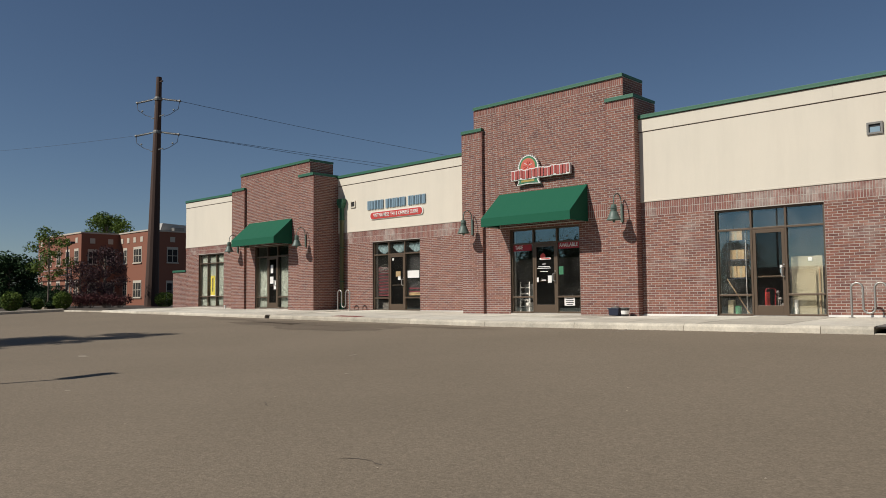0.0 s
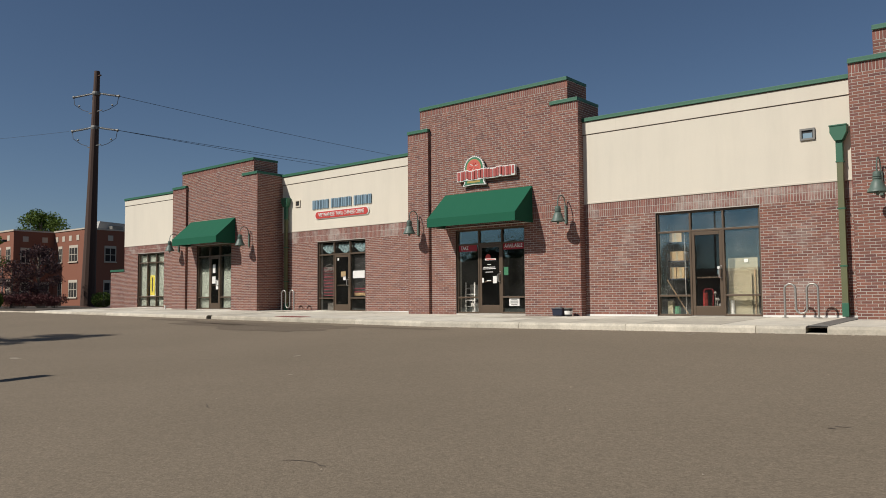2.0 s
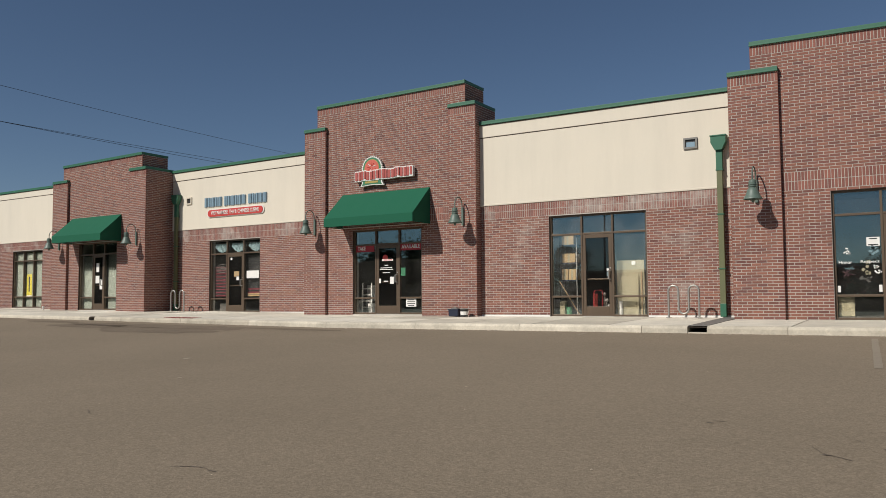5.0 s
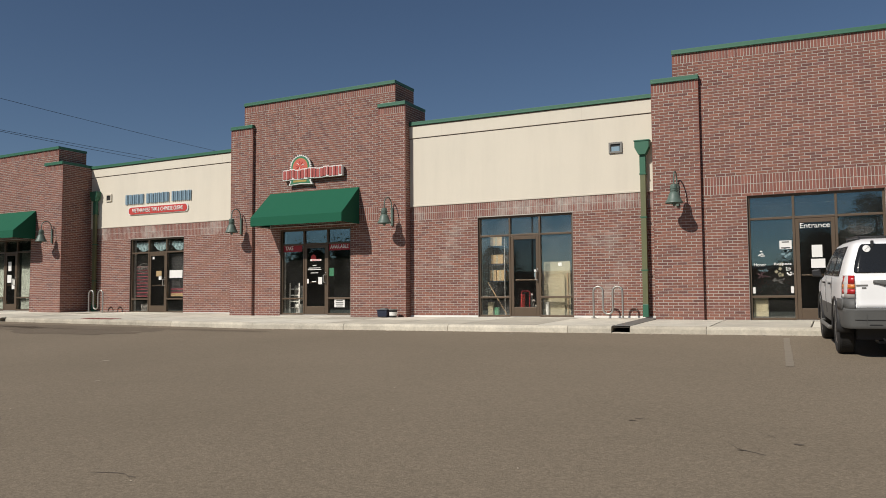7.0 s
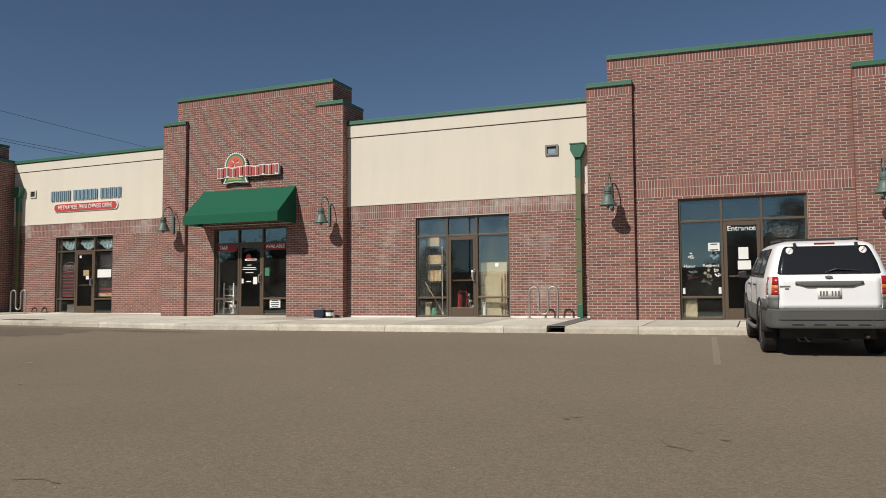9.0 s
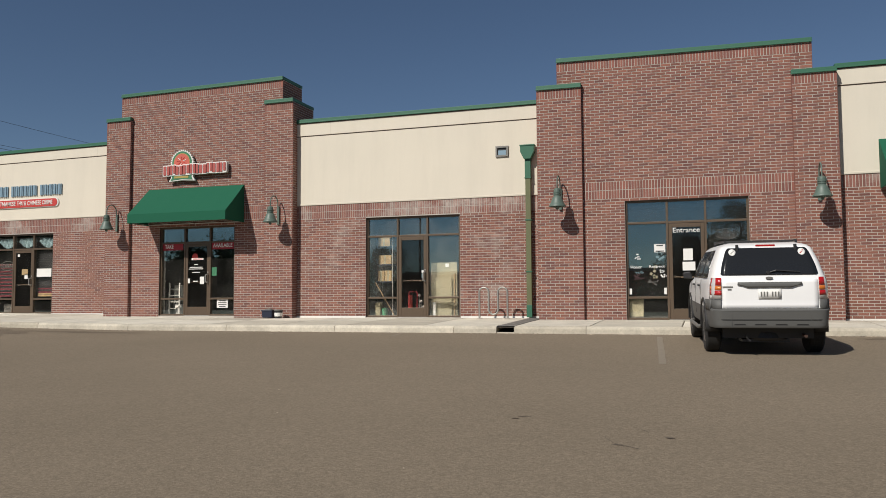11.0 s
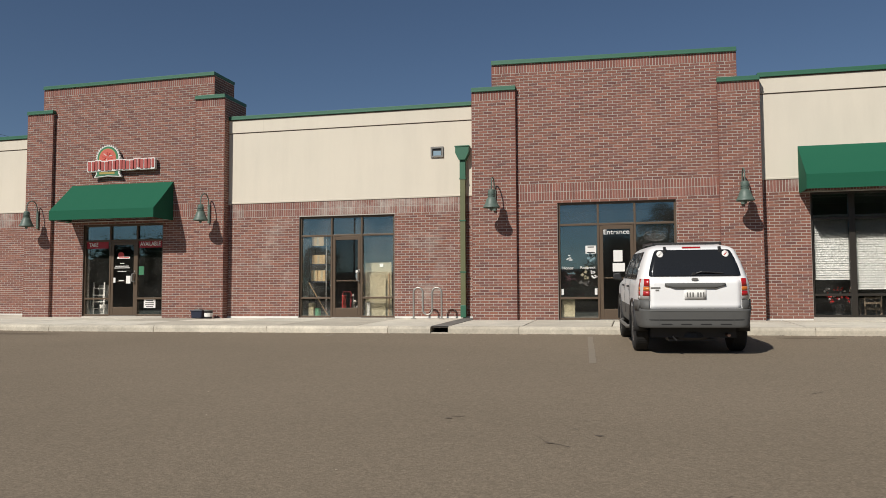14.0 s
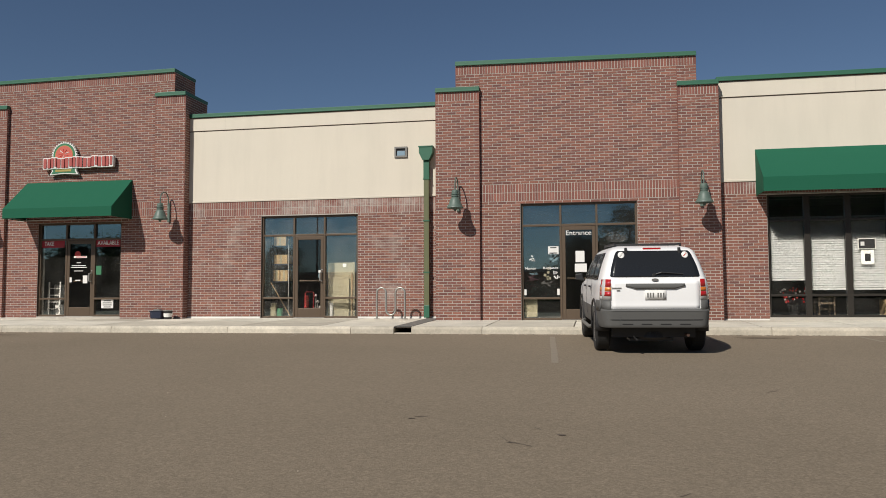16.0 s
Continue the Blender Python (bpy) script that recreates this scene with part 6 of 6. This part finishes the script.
def tree(at, height, spread, leaf, label, seed, stem=0.35, count=2600, size=0.13, trunk=0.09, loose=1.0, name="tree"):
    rng = random.Random(seed)
    t = thing(name, at, label, "tree")
    b = Mesh()
    b.tube([(0, 0, -0.1), (0.03, 0.02, height * 0.3), (-0.02, 0.05, height * 0.62), (0.04, 0, height * 0.9)], trunk, 8, trunk * 0.25)
    blobs = []
    for k in range(13):
        a = k * 2.4 + rng.uniform(-0.3, 0.3)
        h = height * (stem + (0.95 - stem) * (k + 0.5) / 13)
        reach = spread * math.sin(math.pi * (0.18 + 0.78 * (k + 0.5) / 13)) * rng.uniform(0.6, 1.0)
        end = Vector((reach * math.cos(a), reach * math.sin(a), min(h + reach * 0.35, height * 0.97)))
        b.tube([(0, 0, h * 0.85), tuple(end * 0.5 + Vector((0, 0, h * 0.45))), tuple(end)], trunk * 0.4, 5, trunk * 0.1)
        blobs.append((end, spread * rng.uniform(0.26, 0.42) * loose))
        blobs.append((end * 0.6 + Vector((rng.uniform(-0.2, 0.2), rng.uniform(-0.2, 0.2), h * 0.42)), spread * rng.uniform(0.22, 0.36) * loose))
    part("trunk", b, BARK, t)
    part("crown", foliage(rng, blobs, count, size, 0.75), leaf, t, turn=False)
    return t


def bush(at, radius, height, leaf, label, seed, count=900, size=0.06, name="bush"):
    rng = random.Random(seed)
    t = thing(name, at, label, "bush")
    b = Mesh()
    blobs = []
    for k in range(8):
        a, r = k * 2.4, radius * math.sqrt(k / 8)
        end = Vector((r * math.cos(a), r * math.sin(a), height * rng.uniform(0.45, 0.72)))
        b.tube([(0, 0, -0.05), tuple(end)], 0.02, 5, 0.006)
        blobs.append((end, min(radius, height) * rng.uniform(0.36, 0.5)))
    part("stems", b, BARK, t)
    part("leaves", foliage(rng, blobs, count, size, 0.9), leaf, t, turn=False)
    return t


def clipped_bush(at, radius, height, leaf, label, seed, count=2600, size=0.05):
    """A dense rounded shrub: a shell of leaves with a lumpy outline."""
    rng = random.Random(seed)
    t = thing("bush", at, label, "bush")
    stems, leaves = Mesh(), Mesh()
    for k in range(7):
        a = k * 2.4
        stems.tube([(0, 0, -0.05), (0.6 * radius * math.cos(a), 0.6 * radius * math.sin(a), height * 0.6)], 0.02, 5, 0.006)
    for _ in range(count):
        d = Vector((rng.gauss(0, 1), rng.gauss(0, 1), rng.gauss(0, 1))).normalized()
        lump = 1 + 0.13 * noise.noise(d * 2.3 + Vector((seed, 0, 0))) + 0.06 * noise.noise(d * 6)
        p = Vector((d.x * radius, d.y * radius, height * 0.5 + d.z * height * 0.5)) * lump * (0.72 + 0.3 * rng.random() ** 0.5)
        p.z = max(p.z, 0.02)
        u = Vector((rng.gauss(0, 1), rng.gauss(0, 1), rng.gauss(0, 0.6))).normalized()
        w = u.cross(Vector((rng.gauss(0, 1), rng.gauss(0, 1), rng.gauss(0, 1)))).normalized()
        s = size * rng.uniform(0.6, 1.4)
        leaves.add([p - u * s, p + w * s * 0.5, p + u * s, p - w * s * 0.5], [(0, 1, 2, 3)])
    part("stems", stems, BARK, t)
    part("leaves", leaves, leaf, t, turn=False)
    return t


BED = 0.12
bedm = Mesh()
bx = [-32.62, -36, -40, -46, -55, -75]
by = [-30, -20, -12, -7, -3.0, -0.9]
heights(bedm, bx[::-1], by, lambda x, y: lot(x, y) + BED + 0.05 * noise.noise(Vector((x * 0.4, y * 0.4, 0))))
heights(bedm, [-75, -60, -50, -40, -32.6], [-0.9, 5, 12, 40], lambda x, y: lot(x, y) + BED)
heights(bedm, [-32.6, -30.4, -28.22], [-3.62, -3.3, -0.95], lambda x, y: lot(x, y) + (0.05 if y < -3.4 else BED + 0.02))
heights(bedm, [-32.6, -30.4, -29.32], [-0.95, 5, 12], lambda x, y: lot(x, y) + BED + 0.02)
solid("planting_bed", bedm, SOIL, "mulched planting bed at the edge of the lot", "ground", kind="structure", turn=False)
kerb2 = thing("kerb", (0, 0, 0), "concrete kerb round the planting bed", "kerb", kind="structure")
y = -30.0
while y < -3.8:
    e = min(y + 2.4, -3.7)
    vs = [(x, yy, lot(x, yy) + z) for yy in (y + 0.005, e - 0.005) for x, z in ((-32.75, -0.1), (-32.75, BED + 0.03), (-32.57, BED + 0.03), (-32.53, BED - 0.01), (-32.51, -0.1))]
    part("kerb_stone", Mesh().add(vs, [(4, 3, 2, 1, 0), (5, 6, 7, 8, 9)] + [(i, (i + 1) % 5, 5 + (i + 1) % 5, 5 + i) for i in range(5)]), KERB, kerb2)
    y = e
for x0, x1 in ((-32.5, -30.4), (-30.4, -28.21)):
    part("kerb_stone", Mesh().prism([(-3.72, -0.1), (-3.715, 0.045), (-3.69, 0.06), (-3.60, 0.06), (-3.60, -0.1)], "x", x0 + 0.005, x1 - 0.005), KERB, kerb2).location.z = lot((x0 + x1) / 2, -3.66)


def planted(fn, az, dist, *args, **kw):
    x, yy = out_at(az, dist)
    return fn((x, yy, lot(x, yy) + BED - 0.02), *args, **kw)


planted(tree, 71.6, 56, 3.0, 2.0, LEAF_DARK, "dense dark green broadleaf tree", 1, stem=0.08, count=9000, size=0.09, trunk=0.1, loose=1.15)
planted(tree, 73.6, 60, 3.3, 2.6, LEAF_DARK, "dense dark green broadleaf tree", 2, stem=0.08, count=6000, size=0.10, trunk=0.1, loose=1.15)
planted(tree, 69.35, 47, 4.35, 1.25, LEAF_LIGHT, "slim young tree with airy yellow-green leaves", 3, stem=0.32, count=2700, size=0.064, trunk=0.055, loose=0.9)
planted(tree, 66.0, 58, 4.0, 1.8, LEAF_PURPLE, "spreading purple-leaved ornamental tree", 4, stem=0.14, count=6500, size=0.055, trunk=0.1, loose=0.85)
planted(tree, 67.5, 57, 2.9, 1.4, LEAF_PURPLE, "spreading purple-leaved ornamental tree", 8, stem=0.1, count=3000, size=0.055, trunk=0.09, loose=1.0)
for az, d, r, h, leaf, lab, sd in ((69.1, 46.5, 0.5, 0.45, LEAF_DARK, "low dark green bush in a bed", 13),
                                   (70.0, 54, 0.8, 1.1, LEAF_DARK, "dark leafy bush in a planting bed", 15), (69.0, 55, 0.9, 1.4, LEAF_DARK, "dark leafy bush in a planting bed", 16),
                                   (67.7, 52, 0.75, 0.85, LEAF_RED, "low red-leaved shrub in a bed", 18), (66.8, 52, 0.75, 0.95, LEAF_RED, "low red-leaved shrub in a bed", 19),
                                   (65.9, 53, 0.75, 0.85, LEAF_RED, "low red-leaved shrub in a bed", 20), (65.0, 54, 0.75, 0.8, LEAF_RED, "low red-leaved shrub in a bed", 21), (67.3, 55, 1.0, 1.1, LEAF_PURPLE, "dark purple shrub in a bed", 22), (65.6, 56, 1.0, 1.0, LEAF_PURPLE, "dark purple shrub in a bed", 23), (72.4, 55, 0.6, 0.6, LEAF_DARK, "dark leafy bush in a planting bed", 24), (70.6, 55, 0.5, 0.45, LEAF_DARK, "dark leafy bush in a planting bed", 25)):
    planted(bush, az, d, r, h, leaf, lab, sd, count=1500, size=0.045)
for az, d, r, h, leaf, lab, sd in ((71.4, 46, 0.50, 0.98, LEAF_LIGHT, "rounded yellow-green clipped garden bush", 11), (69.95, 46, 0.27, 0.62, LEAF_LIGHT, "small upright yellow-green bush in a bed", 26), (68.5, 46, 0.44, 0.92, LEAF_LIGHT, "leafy green bush in a planting bed", 14), (62.2, 58, 0.66, 1.0, LEAF_LIGHT, "yellow-green bush beside the pole", 17)):
    planted(clipped_bush, az, d, r, h, leaf, lab, sd)
for az, d, r, h, sd in ((71.2, 58, 1.6, 1.7, 61), (72.6, 59, 1.7, 1.8, 62), (74.2, 60, 1.9, 2.0, 63), (69.6, 60, 1.3, 1.5, 64)):
    planted(bush, az, d, r, h, LEAF_DARK, "broad dark evergreen shrub under the trees", sd, count=3200, size=0.08)
x, yy = out_at(69.2, 47.5)
solid("boulder", Mesh().add([(x + 0.6 * math.cos(a) * math.cos(p) * (1 + 0.15 * math.sin(3 * a)), yy + 0.5 * math.sin(a) * math.cos(p), lot(x, yy) + BED + 0.3 * math.sin(p)) for p in (-0.3, 0.3, 0.8, 1.3) for a in [k * math.pi / 6 for k in range(12)]],
      [(j * 12 + k, j * 12 + (k + 1) % 12, (j + 1) * 12 + (k + 1) % 12, (j + 1) * 12 + k) for j in range(3) for k in range(12)] + [tuple(36 + k for k in range(12))]), ROCK, "tan boulder in a planting bed", "rock", smooth=True)
fx, fy = out_at(65.9, 110)
tree((fx, fy, 0), 11.7, 3.1, LEAF_LIGHT, "large green tree behind a brick building", 31, stem=0.45, count=9000, size=0.13, trunk=0.25, loose=1.1)
fx, fy = out_at(72.5, 120)
tree((fx, fy, 0), 5.2, 4.0, LEAF_DARK, "large dark green tree in the distance", 32, stem=0.1, count=6000, size=0.16, trunk=0.25, loose=1.2)


def lot_lamp(at, h, label, turn=0.0):
    l = thing("street_lamp", at, label, "lamp", "lot lamps", turn=turn)
    part("post", Mesh().tube([(0, 0, -0.1), (0, 0, h)], 0.055, 8, 0.045), TRIM_BLACK, l, "thin black steel post")
    part("arm", Mesh().box(-0.03, -0.03, h - 0.12, 0.4, 0.03, h - 0.04), TRIM_BLACK, l)
    part("head", Mesh().box(0.12, -0.15, h - 0.15, 0.90, 0.15, h), TRIM_BLACK, l, "flat black shoebox lamp head", bevel=0.02)
    part("base", Mesh().lathe([(0.22, -0.1), (0.22, 0.35), (0.18, 0.38)], n=16), CONCRETE, l)
    return l


x, yy = out_at(68.25, 62)
lot_lamp((x, yy, 0.0), 4.75, "black parking lot lamp post in a planting bed")

# what stands beside and behind the tripod: its shade falls on the lot and shows in the glass
lot_lamp((-3.45 - 0.43 / 0.92 * 6.0, -15.26 - 0.95 / 0.92 * 6.0, lot(-6, -20)), 6.2, "black parking lot lamp post", 94.0)
tree((-17.7, -24.0, lot(-16, -24)), 14.6, 1.5, LEAF, "tall green tree at the side of the lot", 41, stem=0.76, count=2600, size=0.09, trunk=0.16)
tree((-18.6, -26.3, lot(-19, -26)), 14.4, 2.0, LEAF, "tall green tree at the side of the lot", 42, stem=0.76, count=4200, size=0.1, trunk=0.16)
for k, (x, yy, h) in enumerate(((-31, -75, 8), (-14, -82, 6), (7.4, -80, 8.6), (13.2, -84, 13), (25, -80, 12))):
    tree((x, yy, -1.1), h, 4.0, LEAF_DARK, "large dark green tree across the parking lot", 50 + k, stem=0.15, count=14000, size=0.1, trunk=0.2, loose=1.15)
# unseen block added behind the tripod for the panes to reflect
far2 = thing("office_building", (-2, -110, -1.1), "unseen low brick building added for the glass to reflect", "building")
part("wall", Mesh().box(-35, 0, 0, 50, 12, 5.5), FAR_BRICK, far2)
part("roof", Mesh().box(-35.3, -0.3, 5.5, 50.3, 12.3, 5.9), ROOF, far2)

rng = random.Random(77)


# unseen leaf belt, its crest set per window to darken the glass reflections
def crest_at(x):
    return 15.0 if x < -80 else 9.6 if x < -46 else 3.2 if x < 6 else 8.5 if x < 20 else 16.0


blobs = []
for k in range(92):
    x = -221 + 3.6 * k
    crest = crest_at(x)
    z = -0.4
    while z < crest - 1.5:
        r = rng.uniform(1.6, 2.4) + 0.08 * crest
        blobs.append((Vector((x + rng.uniform(-1.5, 1.5), -78 + rng.uniform(-3, 3), z)), r))
        z += 0.8 * r * rng.uniform(0.8, 1.2)
belt = foliage(rng, blobs, 260000, 0.17, 0.95)
inner = foliage(rng, [(c + Vector((0, -1.5, -0.3)), 0.6 * r) for c, r in blobs], 90000, 0.5, 0.95)
belt.add(inner.v, inner.f)
# solid sheet added inside the belt so no bright sky gaps reflect
cols = [-222 + 1.5 * k for k in range(222)]
vs = [(x, -79.5 + 1.2 * noise.noise(Vector((x * 0.5, 5 * v, 0))), -1.2 + v * (crest_at(x) - 1.2 + 1.6 * noise.noise(Vector((x * 0.35, 9, 0))))) for x in cols for v in (0.0, 0.2, 0.4, 0.6, 0.8, 1.0)]
belt.add(vs, [(6 * k + j, 6 * k + j + 1, 6 * k + j + 7, 6 * k + j + 6) for k in range(len(cols) - 1) for j in range(5)])
solid("woods", belt, LEAF_DARK, "unseen dark leaf belt added to darken the shop glass reflections", "trees", kind="stuff", turn=False)

# ---- bricks laid one by one, where the camera passes nearest ----
shared = {}
for w, p, q, lo, hi, at in SINGLE:
    key = (round(q - p, 3), round(hi - lo, 3))
    if key not in shared:
        me = bpy.data.meshes.new("brick")
        me.from_pydata(brick_verts(0, q - p, 0, hi - lo, "front", 0.0), [], BRICK_FACES)
        me.materials.append(BRICK)
        shared[key] = me
    ob = new("brick", shared[key])
    ob.parent = w
    ob.location = (p, at, lo)
